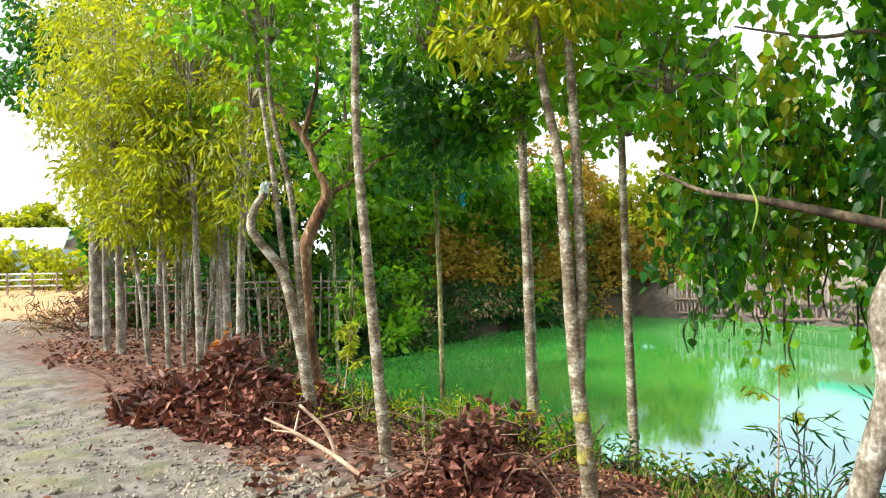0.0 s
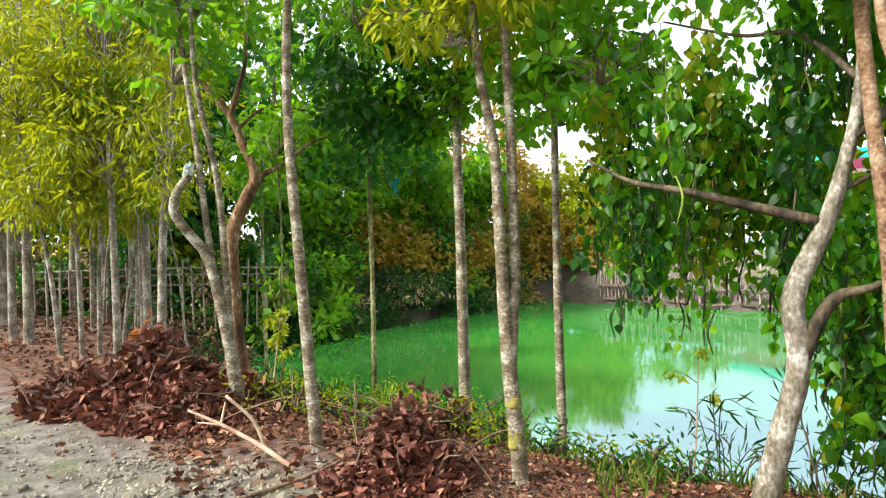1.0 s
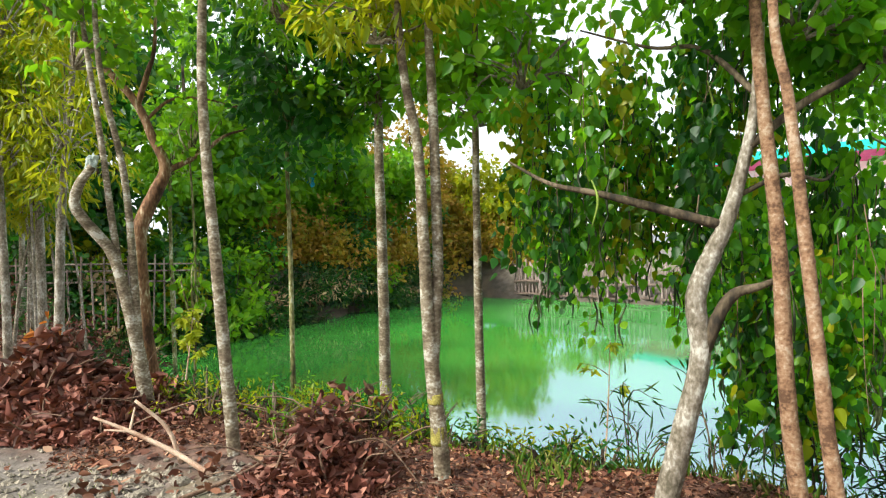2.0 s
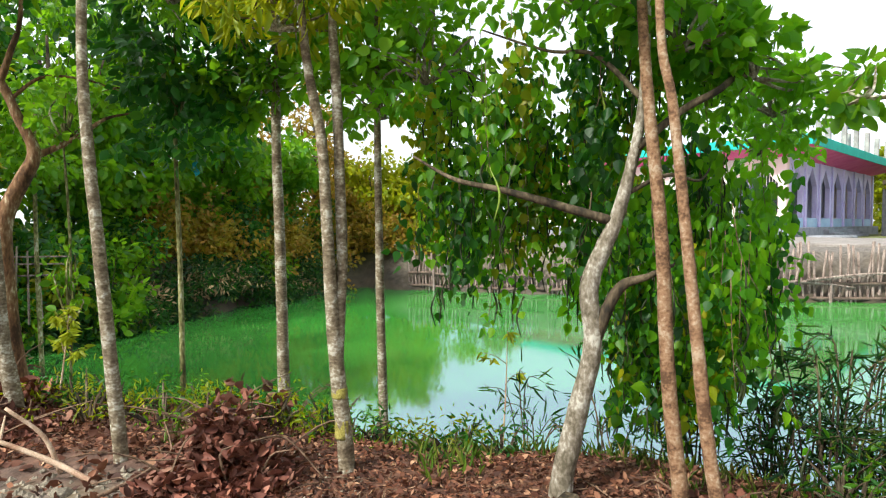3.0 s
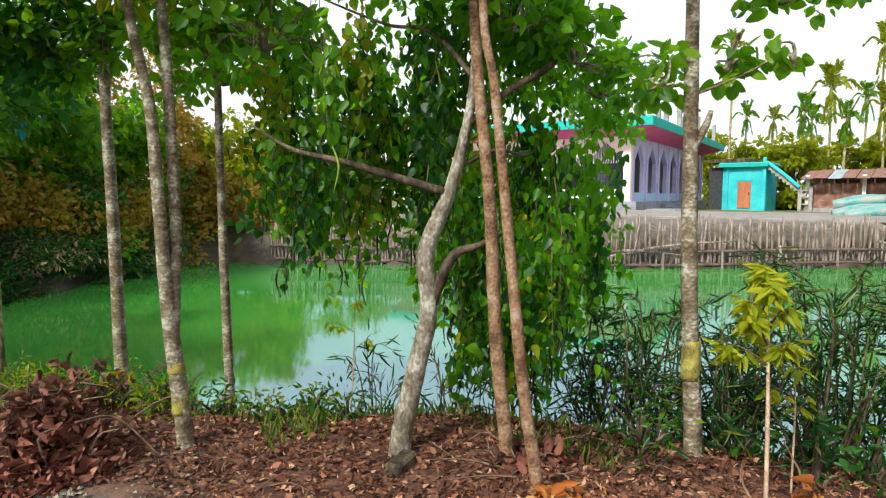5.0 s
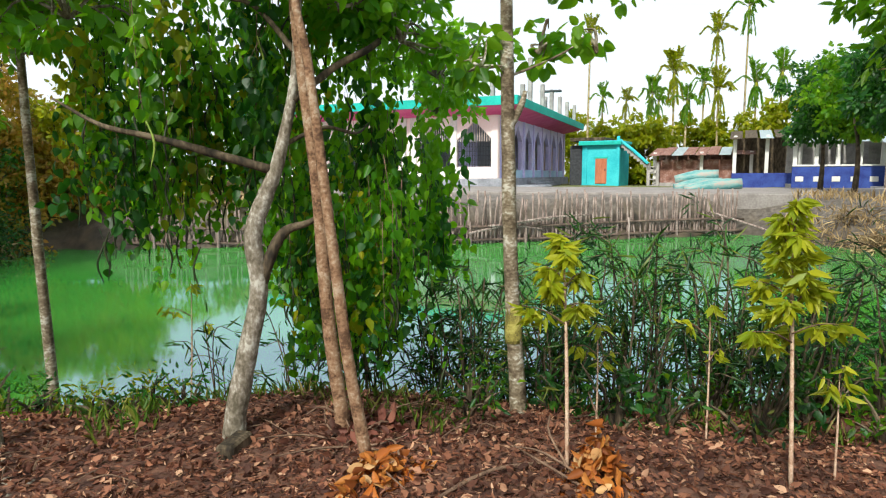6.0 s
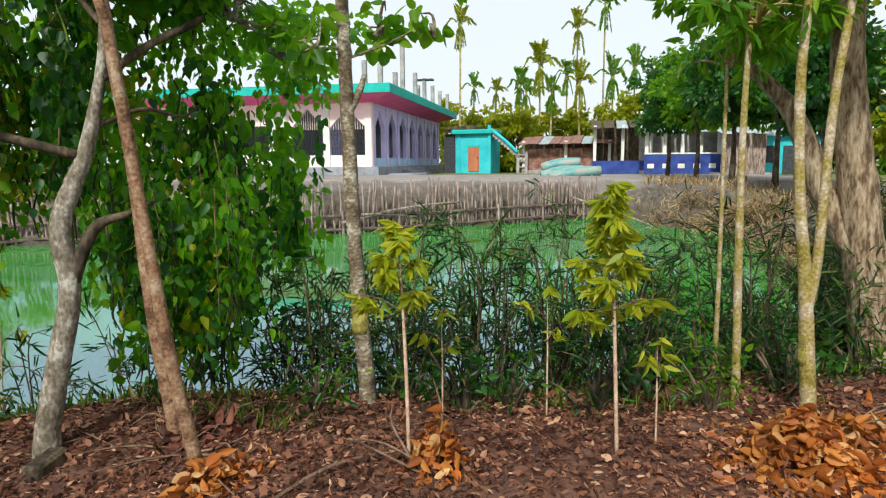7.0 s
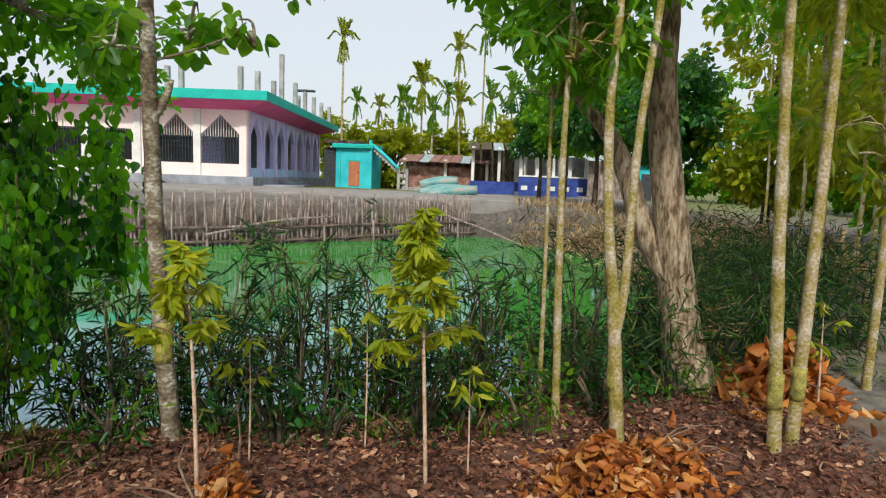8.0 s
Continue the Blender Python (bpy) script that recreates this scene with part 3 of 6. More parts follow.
slim((-0.05, 4.08), [(-0.08, 0, 1.17), (-0.15, 0, 2.28), (-0.13, 0, 3.2), (-0.1, 0, 4.6)], 0.042, 0.02, M_BARK, [((-0.1, 0, 3.9), (0.8, 0.7, 0.9), 60, 34), ((0.35, 0.1, 3.0), (0.5, 0.5, 0.35), 14, 26)], M_LEAF, BANK, size=(0.06, 0.12), shape="lance")
slim((-1.47, 11.6), [(-0.04, 0, 2.9), (0, 0, 5)], 0.045, 0.02, M_BARK_GREEN, [((0, 0, 4.4), (0.8, 0.8, 1.0), 34, 30)], M_LEAF, BANK, size=(0.1, 0.17))
slim((0.38, 5.75), [(-0.01, 0, 1.4), (-0.03, 0, 2.7), (0, 0, 3.8)], 0.027, 0.012, M_BARK_GREEN, [((0, 0, 3.1), (0.85, 0.8, 0.9), 70, 34)], M_LEAF_DARK, BANK, size=(0.07, 0.13))
slim((-0.5, 6.0), [(0.02, 0, 1.4), (-0.02, 0, 2.4)], 0.016, 0.008, M_BARK_GREEN, [((0, 0, 0.9), (0.12, 0.12, 0.55), 10, 12), ((0, 0, 2.4), (0.3, 0.3, 0.4), 12, 18)], M_LEAF, BANK, size=(0.06, 0.11))
slim((1.13, 5.08), [(-0.02, 0, 1.5), (-0.04, 0, 2.85), (0.05, 0, 3.9), (0.0, 0, 4.8)], 0.052, 0.02, M_BARK, [((0.0, 0, 4.0), (1.0, 0.9, 0.9), 76, 34), ((-0.1, 0.2, 3.1), (0.7, 0.5, 0.35), 22, 28)], M_LEAF, BANK, size=(0.07, 0.13))
slim((1.7, 4.22), [(-0.03, 0, 1.46), (-0.04, 0, 3.0), (-0.02, 0, 4.6)], 0.038, 0.016, M_BARK, [((0, 0, 3.9), (0.9, 0.8, 0.9), 56, 34), ((0.3, 0.2, 3.0), (0.6, 0.5, 0.3), 12, 26), ((0.05, 0.15, 2.75), (0.55, 0.5, 0.42), 24, 26)], M_LEAF, BANK, size=(0.07, 0.13))
limb_tree("twin_tree", "twin-stemmed pale tree with mossy patches on the bank", (1.15, 3.34),
          [([(0, 0, 0), (-0.05, 0, 0.6), (-0.075, 0, 0.92), (-0.10, 0, 1.38), (-0.13, 0, 1.92), (-0.22, 0, 2.45), (-0.3, 0, 3.6)], [0.047, 0.042, 0.033, 0.028, 0.015]),
           ([(-0.05, 0, 0.62), (-0.03, 0.01, 0.95), (-0.01, 0.02, 1.3), (-0.035, 0.02, 2.2), (-0.06, 0, 2.7), (-0.02, 0, 3.7)], [0.038, 0.033, 0.028, 0.014])],
          M_BARK, [((-0.2, 0.1, 3.3), (0.8, 0.7, 0.75), 56, 34), ((-0.35, 0.1, 2.65), (0.45, 0.4, 0.25), 12, 22)], M_LEAF_YELLOW, "lance", (0.07, 0.14), bands=((0.20, 0.31, 0.0475, (-0.018, 0)), (0.44, 0.50, 0.046, (-0.036, 0))))

# tree hung with broad leaves and pods, leaning from the bank over the water
B = (2.10, 2.55)
beans = limb_tree("pod_tree", "grey leaning tree with hanging broad leaves and long dark pods", B,
          [([(0, 0, 0), (0.06, -0.04, 0.43), (0.13, -0.09, 0.83), (0.115, -0.075, 1.13), (0.18, -0.12, 1.36), (0.23, -0.16, 1.52), (0.31, -0.21, 1.92), (0.33, -0.24, 2.31), (0.38, -0.2, 3.0)], [0.062, 0.056, 0.05, 0.05, 0.044, 0.036, 0.026, 0.022, 0.014]),
           ([(0.21, -0.14, 1.48), (-0.06, 0.06, 1.58), (-0.26, 0.21, 1.65), (-0.46, 0.36, 1.71), (-0.6, 0.6, 1.85)], [0.026, 0.023, 0.018, 0.012, 0.006]),
           ([(0.13, -0.095, 0.84), (0.19, -0.14, 1.04), (0.25, -0.18, 1.15), (0.35, -0.24, 1.19), (0.5, -0.3, 1.26)], [0.036, 0.032, 0.028, 0.018, 0.008]),
           ([(0.3, -0.21, 1.85), (0.55, -0.26, 2.05), (0.75, -0.36, 2.18), (1.1, -0.2, 2.4), (1.6, 0.2, 2.75), (2.3, 0.7, 2.95), (3.0, 1.2, 2.9)], [0.022, 0.02, 0.016, 0.012, 0.006]),
           ([(0.26, -0.18, 1.62), (0.5, -0.22, 1.72), (0.75, -0.2, 1.7), (0.95, -0.1, 1.78)], [0.014, 0.011, 0.008, 0.004]),
           ([(0.32, -0.23, 2.1), (0.24, 0.05, 2.38), (0.1, 0.3, 2.45), (-0.1, 0.7, 2.65)], [0.018, 0.013, 0.009, 0.005])], M_BARK_GREY,
          [((0.4, 0.4, 2.95), (1.4, 0.9, 0.4), 56, 20), ((-0.45, 0.75, 2.5), (0.6, 0.5, 0.4), 12, 18), ((1.05, -0.3, 2.36), (0.5, 0.35, 0.2), 20, 18), ((2.2, 0.45, 2.45), (0.65, 0.55, 0.4), 30, 20), ((1.6, 0.2, 2.8), (0.5, 0.4, 0.3), 9, 16), ((2.9, 1.1, 2.3), (0.5, 0.5, 0.5), 18, 18), ((0.6, -0.2, 2.5), (0.5, 0.4, 0.25), 16, 18)], M_LEAF_POD, "heart", (0.06, 0.10), limb_bark=M_BARK_DARK)


def hanging_foliage():
    """Strings of broad leaves in bunches below the boughs, with pods."""
    # light, dark and yellow leaf tones imitate lit and shaded bunches
    rows = {"light": ([], [], []), "dark": ([], [], []), "yellow": ([], [], [])}
    tw, pods, green = [], [], []
    hubs = []
    for k in range(52):
        s = RNG.uniform(-1.05, 1.15) if k % 3 else RNG.uniform(-1.05, 0.1)
        q = RNG.normal() * 0.34 + 0.2
        low = RNG.uniform(0.62, 1.7) if s < 0.3 else RNG.uniform(0.45, 1.3)
        hubs.append((s, q, max(RNG.uniform(1.5, 2.8), low + 0.4), low))
    for k in range(24):
        top, low = (1.4, 0.25) if k % 3 else (2.9, 1.95)
        hubs.append((RNG.uniform(0.1, 0.95), RNG.uniform(-0.5, 0.15), top + RNG.normal() * 0.1, low))
    near = len(hubs)
    for k in range(30):
        a, d = radians(RNG.uniform(39, 53)), RNG.uniform(4.6, 6.6)
        u, w = math.sin(a) * d - 2.48, math.cos(a) * d - 3.14
        low = RNG.uniform(-0.3, 1.1)
        hubs.append((0.81 * u - 0.58 * w, 0.58 * u + 0.81 * w, low + RNG.uniform(0.5, 1.5), low))
    for k in range(930):
        i = k % near if k < 720 else near + k % (len(hubs) - near)
        hub = hubs[i]
        big = 1.35 if i >= near else 1.0
        s, q = hub[0] + RNG.normal() * 0.085 * big, hub[1] + RNG.normal() * 0.1 * big
        x = 0.52 + 0.81 * s + 0.58 * q
        y = 0.44 - 0.58 * s + 0.81 * q
        ztop = hub[2] + RNG.normal() * 0.15
        zlow = hub[3] + abs(RNG.normal()) * 0.25 + 0.2 * (abs(s) > 1.1)
        if ztop - zlow < 0.3:
            zlow = ztop - RNG.uniform(0.3, 0.6)
        span = min(RNG.uniform(0.3, 0.85), ztop - zlow)
        zlow = zlow + (ztop - zlow - span) * RNG.random() ** 1.2
        ztop = zlow + span
        if i < near and s > 0.45 and 1.2 < (ztop + zlow) / 2 < 1.9 and RNG.random() < 0.75:
            continue
        sway = RNG.normal(size=2) * 0.10
        n = int((ztop - zlow) / 0.034)
        tt = np.linspace(0, 1, n)
        px, py, pz = x + sway[0] * tt ** 2, y + sway[1] * tt ** 2, ztop + (zlow - ztop) * tt
        if k % 3 == 0:
            tw.append(tube([(px[0], py[0], pz[0]), (px[n // 2], py[n // 2], pz[n // 2]), (px[-1], py[-1], pz[-1])], [0.003, 0.002, 0.001], 4, 0, None, 3))
        P, W, S = rows[("dark", "light", "dark", "light", "yellow", "dark", "light")[i % 7] if RNG.random() < 0.7 else "light"]
        P.append(np.stack([px, py, pz], axis=1) + RNG.normal(size=(n, 3)) * 0.038)
        w = RNG.normal(size=(n, 3)) * 0.45
        w[:, 2] -= 1.1
        W.append(w)
        S.append(RNG.uniform(0.042, 0.085, n) * (1.5 if i >= near else 1.0))
        if k % 3 == 0:
            for j in range(RNG.integers(1, 3)):
                a = RNG.integers(n // 3, n)
                L = RNG.uniform(0.16, 0.30)
                c = RNG.normal(size=2) * 0.03
                seg = tube([(px[a], py[a], pz[a]), (px[a] + c[0], py[a] + c[1], pz[a] - L * 0.5), (px[a] + c[0] * 0.4, py[a] + c[1] * 0.4, pz[a] - L)], [0.004, 0.0075, 0.003], 5, 0, None, 4)
                (green if ztop > 2.2 and RNG.random() < 0.5 else pods).append(seg)
    for key, m in (("light", M_LEAF_POD), ("dark", M_LEAF_DARK), ("yellow", M_LEAF_YELLOW)):
        P, W, S = rows[key]
        leaf_mesh("hanging_foliage", np.concatenate(P), np.concatenate(W), np.concatenate(S), m, beans, "heart", RNG, 0.35)
    v, f = merge(tw)
    stuff(link("branchwork", v, f, M_TWIG, beans, True))
    for nm, lst, m in (("seed_pod", pods, M_POD), ("young_pod", green, M_POD_GREEN)):
        for v, f in lst:
            link(nm, v, f, m, beans, True)


hanging_foliage()
TWO = "slender brown-barked tree leaning over the bank"
slim((2.52, 2.13), [(-0.045, 0.045, 0.65), (-0.08, 0.075, 1.43), (-0.12, 0.12, 2.0), (-0.15, 0.15, 2.57), (-0.2, 0.15, 3.6)], 0.039, 0.022, M_BARK_TAN, [((-0.1, 0.2, 3.4), (0.8, 0.8, 0.6), 34, 28)], M_LEAF, TWO, size=(0.08, 0.13))
slim((2.29, 1.67), [(-0.05, 0.05, 0.53), (-0.09, 0.085, 1.0), (-0.12, 0.115, 1.4), (-0.16, 0.16, 1.95), (-0.20, 0.20, 2.35), (-0.2, 0.2, 3.6)], 0.030, 0.016, M_BARK_TAN, [((-0.1, 0.3, 3.4), (0.8, 0.8, 0.55), 32, 28)], M_LEAF, TWO, size=(0.08, 0.13))
limb_tree("slim_tree", "straight grey trunk with a yellow lichen ring near its base", (3.42, 1.56),
          [([(0, 0, 0), (-0.03, 0.02, 0.6), (-0.05, 0.04, 1.2), (-0.06, 0.05, 1.8), (-0.07, 0.06, 2.4), (-0.05, 0.1, 3.8)], [0.05, 0.044, 0.041, 0.038, 0.024]),
           ([(-0.05, 0.04, 1.72), (0.0, 0.0, 1.84), (0.015, -0.02, 1.92)], [0.026, 0.02, 0.012]),
           ([(-0.06, 0.05, 2.0), (0.06, -0.05, 2.06), (0.22, -0.18, 2.16), (0.3, -0.26, 2.26)], [0.008, 0.007, 0.004])],
          M_BARK, [((-0.1, 0.1, 3.3), (0.8, 0.8, 0.5), 30, 26), ((0.32, -0.3, 2.2), 0.12, 3, 8), ((-0.2, 0.15, 2.12), 0.14, 5, 10), ((0.45, -0.35, 2.62), (0.5, 0.5, 0.08), 14, 9), ((0.1, -0.05, 2.2), 0.12, 4, 9)], M_LEAF, "round", (0.07, 0.11), group="slim trees on the bank", bands=((0.44, 0.66, 0.0515, (-0.026, 0.018)),))
slim((4.49, -0.35), [(-0.01, 0.03, 1.03), (-0.01, 0.04, 1.72), (0, 0.03, 2.6)], 0.026, 0.014, M_BARK_YELLOW, [((0, 0, 2.3), (0.45, 0.45, 0.3), 14, 20), ((0, 0, 2.8), (0.6, 0.6, 0.4), 24, 26)], M_LEAF, "thin yellowish tree at the water's edge", size=(0.08, 0.14), shape="lance")
slim((4.75, -0.2), [(-0.03, 0.0, 0.8), (-0.02, 0.02, 2.1)], 0.018, 0.01, M_BARK_YELLOW, [((0, 0, 2.1), (0.3, 0.3, 0.25), 8, 16)], M_LEAF, "thin yellowish tree at the water's edge", size=(0.08, 0.14), shape="lance")
limb_tree("twin_tree", "yellow-barked twin-stemmed tree with lichen on the bank", (4.27, -0.72),
          [([(0, 0, 0), (-0.01, 0.03, 0.45), (-0.02, 0.06, 0.81), (-0.04, 0.11, 1.23), (-0.05, 0.14, 1.82), (-0.04, 0.12, 2.4), (0, 0.1, 3.4)], [0.04, 0.034, 0.027, 0.022, 0.014]),
           ([(-0.015, 0.045, 0.6), (0.0, 0.01, 0.9), (0.0, -0.01, 1.68), (0.03, -0.07, 2.4), (0.05, -0.1, 3.3)], [0.028, 0.024, 0.02, 0.012])],
          M_BARK_YELLOW, [((0, 0, 3.2), (0.9, 0.9, 0.6), 40, 26)], M_LEAF, "lance", (0.08, 0.15), bands=((0.34, 0.56, 0.036, (-0.01, 0.035)),))
limb_tree("broad_tree", "thick grey-barked tree forking into two heavy limbs", (5.45, -1.07),
          [([(0, -0.05, 0), (0, 0.0, 0.3), (0.0, 0.10, 0.85), (0.0, 0.15, 1.2), (0.01, 0.22, 1.65), (0.01, 0.27, 2.2), (0.01, 0.26, 2.8), (0, 0.2, 3.6)], [0.17, 0.128, 0.118, 0.105, 0.09, 0.07]),
           ([(0.0, 0.12, 0.75), (0.01, 0.33, 1.12), (0.02, 0.46, 1.48), (0.02, 0.60, 1.76), (0.03, 0.92, 2.1)], [0.088, 0.082, 0.074, 0.06, 0.035])],
          M_BARK_BROAD, [((-0.3, 1.0, 2.75), (0.75, 0.7, 0.4), 40, 30), ((-0.3, 0.75, 2.3), (0.5, 0.5, 0.22), 16, 24), ((0.3, 0, 3.3), (1.2, 1.0, 0.7), 44, 30)], M_LEAF, "ovate", (0.07, 0.13))
for bx, by, dx, dy in ((4.58, -1.54, -0.04, 0.12), (4.75, -1.66, 0.01, -0.03)):
    slim((bx, by), [(dx * 0.5, dy * 0.6, 1.2), (dx, dy, 2.25), (dx * 1.2, dy * 1.1, 3.6)], 0.038, 0.02, M_BARK_YELLOW, [((dx, dy, 3.2), (0.8, 0.8, 0.6), 34, 28)], M_LEAF, "yellow-barked slim tree with lichen bands at the road's edge", size=(0.08, 0.15), shape="lance", bands=((0.25, 0.44, 0.040, (dx * 0.14, dy * 0.14)),))
# slim trees beyond, to the right of the pond
for bx, by, h in ((6.2, -2.4, 4.2), (7.2, -2.2, 4.8), (8.3, -2.9, 5.2), (9.6, -2.3, 5.4), (10.8, -3.4, 5.8), (7.8, -3.8, 5.0), (12.5, -3.0, 6.0), (14, -4.2, 6.4), (9.0, -4.6, 5.5), (16.5, -3.0, 6.6), (11.5, -5.4, 6.0), (6.9, -3.3, 4.6)):
    dx = RNG.normal() * 0.15
    slim((bx, by), [(dx * 0.4, 0, h * 0.3), (dx, 0.1, h * 0.6), (dx, 0, h)], 0.035, 0.015, M_BARK_YELLOW, [((dx, 0, h * 0.8), (0.9, 0.9, h * 0.2), 40, 30), ((dx, 0, h * 0.45), (0.6, 0.6, 0.5), 14, 24)], M_LEAF_YELLOW if RNG.random() < 0.35 else M_LEAF, "slim yellowish tree in the roadside row", size=(0.10, 0.18), shape="lance", group="roadside row")


# ---- saplings, shrubs, far trees ----
def sapling(base, h, lean, leaf_from, label, n=46, r=0.011):
    x, y = base
    t = thing("sapling", label, "sapling", "saplings", m=Matrix.Translation((x, y, gz(x, y))))
    top = np.array([lean[0], lean[1], h])
    v, f = tube([(0, 0, -0.05), top * 0.5 + np.array([0.01, 0, 0]), top], [r, r * 0.8, r * 0.3], 6, 0.04, RNG, 5)
    link("stem", v, f, M_TWIG_PALE, t, True)
    P, W, tw = [], [], []
    whorls = max(3, n // 6)
    for k in range(whorls):
        u = leaf_from + (1 - leaf_from) * (k + 0.5) / whorls
        a = 2.4 * k + RNG.normal() * 0.3
        reach = RNG.uniform(0.07, 0.2) * (1.25 - 0.75 * (u - leaf_from) / (1 - leaf_from)) if k < whorls - 1 else 0.02
        tip = top * u + np.array([math.cos(a) * reach, math.sin(a) * reach, 0.08 + RNG.normal() * 0.02])
        tw.append(tube([top * u, (top * u + tip) / 2 + np.array([0, 0, 0.02]), tip], [0.004, 0.003, 0.0015], 4, 0, None, 3))
        for j in range(34 if n > 30 else 8):
            b = a + RNG.uniform(-2.4, 2.4)
            P.append(top * u + (tip - top * u) * RNG.uniform(0.45, 1.0) + RNG.normal(size=3) * 0.008)
            W.append((math.cos(b), math.sin(b), RNG.uniform(-1.5, 0.15)))
    leaf_mesh("leaves", np.array(P), np.array(W), RNG.uniform(0.06, 0.11, len(P)), M_LEAF_YOUNG, t, "lance", RNG, 0.35)
    v, f = merge(tw)
    stuff(link("branchwork", v, f, M_TWIG, t))
    return t


sapling((2.86, 0.89), 1.06, (-0.02, 0.03), 0.62, "thin sapling with bright yellow-green drooping leaves", 60)
sapling((3.4, 0.06), 1.22, (-0.03, 0.06), 0.50, "thin sapling with dense yellow-green drooping leaves", 100)
sapling((3.63, -0.07), 0.52, (-0.01, 0.01), 0.6, "small sapling with a few yellow-green leaves", 10, 0.006)
sapling((2.35, 3.6), 0.92, (0.08, 0.05), 0.5, "small sapling with sparse yellow leaves by the water", 22, 0.007)
sapling((-0.55, 5.5), 0.75, (0.1, 0.02), 0.45, "low yellow-green sapling behind the leaf heap", 40, 0.008)
sapling((3.75, 0.55), 0.75, (0.03, 0.02), 0.5, "small sapling with sparse yellow leaves by the water", 7, 0.006)
sapling((3.35, 1.0), 0.62, (0.03, 0.02), 0.5, "small sapling with sparse yellow leaves by the water", 5, 0.006)
sapling((5.3, -1.9), 0.7, (0.03, 0.02), 0.4, "small sapling with sparse yellow leaves by the road", 24, 0.008)


def willow_shrub(base, stems, height, spread, label, dens=44, lean=(0.12, 0.12)):
    """Arching stems with narrow leaves."""
    x, y = base
    t = thing("narrow_leaf_shrub", label, "shrub", "narrow-leaved shrubs", m=Matrix.Translation((x, y, gz(x, y))))
    P, W, tw = [], [], []
    for k in range(stems):
        a = RNG.uniform(0, 2 * math.pi)
        out = RNG.uniform(0.3, 1.3) * spread
        h = height * (RNG.uniform(0.25, 0.72) if RNG.random() < 0.75 else RNG.uniform(0.8, 1.1))
        b0 = RNG.normal(size=2) * 0.16 * spread
        tip = np.array([b0[0] + math.cos(a) * out + lean[0] * h, b0[1] + math.sin(a) * out + lean[1] * h, h * RNG.uniform(0.6, 1.0)])
        mid = np.array([b0[0] + math.cos(a) * out * 0.35, b0[1] + math.sin(a) * out * 0.35, h * 0.75]) + RNG.normal(size=3) * 0.06
        c = spline([(b0[0], b0[1], -0.05), mid, tip], 12)
        tw.append(tube([(b0[0], b0[1], -0.05), mid, tip], [0.007, 0.005, 0.0015], 4, 0, None, 5))
        i = RNG.integers(len(c) // 4, len(c), dens)
        P.append(c[i] + RNG.normal(size=(dens, 3)) * 0.02)
        d = np.gradient(c, axis=0)[i]
        d /= np.linalg.norm(d, axis=1)[:, None]
        w = d * 0.7 + RNG.normal(size=(dens, 3)) * 0.6
        w[:, 2] -= 0.15
        W.append(w)
    P, W = np.concatenate(P), np.concatenate(W)
    leaf_mesh("leaves", P, W, RNG.uniform(0.06, 0.16, len(P)), M_LEAF_WILLOW, t, "narrow", RNG, 0.3)
    v, f = merge(tw)
    stuff(link("branchwork", v, f, M_BARK_DARK, t))
    return t


WILLOW = "dark narrow-leaved shrub rising from the water's edge"
for bx, by, st, h, sp, dn in ((2.6, 3.6, 9, 0.85, 0.35, 24), (2.95, 3.2, 12, 0.9, 0.35, 26), (3.35, 2.85, 20, 1.05, 0.45, 36), (3.7, 2.5, 26, 1.15, 0.45, 40), (3.55, 2.05, 26, 0.95, 0.4, 40), (3.95, 2.05, 24, 1.1, 0.5, 44), (3.85, 1.55, 34, 1.1, 0.45, 44),
                              (4.3, 1.7, 24, 1.15, 0.5, 44), (4.1, 1.15, 34, 1.2, 0.45, 44), (4.6, 1.2, 22, 1.2, 0.55, 44), (4.35, 0.7, 34, 1.2, 0.45, 44), (4.9, 0.7, 22, 1.25, 0.55, 44), (4.65, 0.25, 30, 1.2, 0.45, 44), (5.3, 0.3, 24, 1.25, 0.55, 44), (5.1, -0.25, 26, 1.1, 0.5, 40), (5.8, -0.3, 30, 1.35, 0.6, 40), (6.3, -0.8, 26, 1.2, 0.6, 40), (7.1, -0.9, 26, 1.3, 0.7, 36)):
    willow_shrub((bx, by), int(st * 0.9), h * 1.08, sp, WILLOW, int(dn * 0.66))


def far_tree(base, h, w, label, leaf, bark=M_BARK_DARK, clumps=70, per=40, size=(0.16, 0.3), low=0.35, shape="ovate", group="trees across the pond", name="far_tree"):
    x, y = base
    return limb_tree(name, label, base, [([(0, 0, 0), (RNG.normal() * 0.1, 0, h * 0.3), (RNG.normal() * 0.2, RNG.normal() * 0.2, h * 0.75)], [0.05 + h * 0.014, 0.04 + h * 0.008, 0.03]),
                                         ([(0, 0, h * 0.3), (w * 0.3, 0.1, h * 0.5), (w * 0.5, 0, h * 0.7)], [0.06, 0.04, 0.02]), ([(0, 0, h * 0.34), (-w * 0.3, 0.1, h * 0.5), (-w * 0.5, 0, h * 0.72)], [0.06, 0.04, 0.02])],
                     bark, [((0, 0, h * (low + (1 - low) * 0.55)), (w, w, h * (1 - low) * 0.5), clumps, per), ((RNG.normal() * w * 0.4, 0, h * (low + 0.1)), (w * 0.8, w * 0.8, h * 0.14), clumps // 2, per)], leaf, shape, size, group, 0.6, 7)


DARKT = "dense dark green tree on the pond's bank"
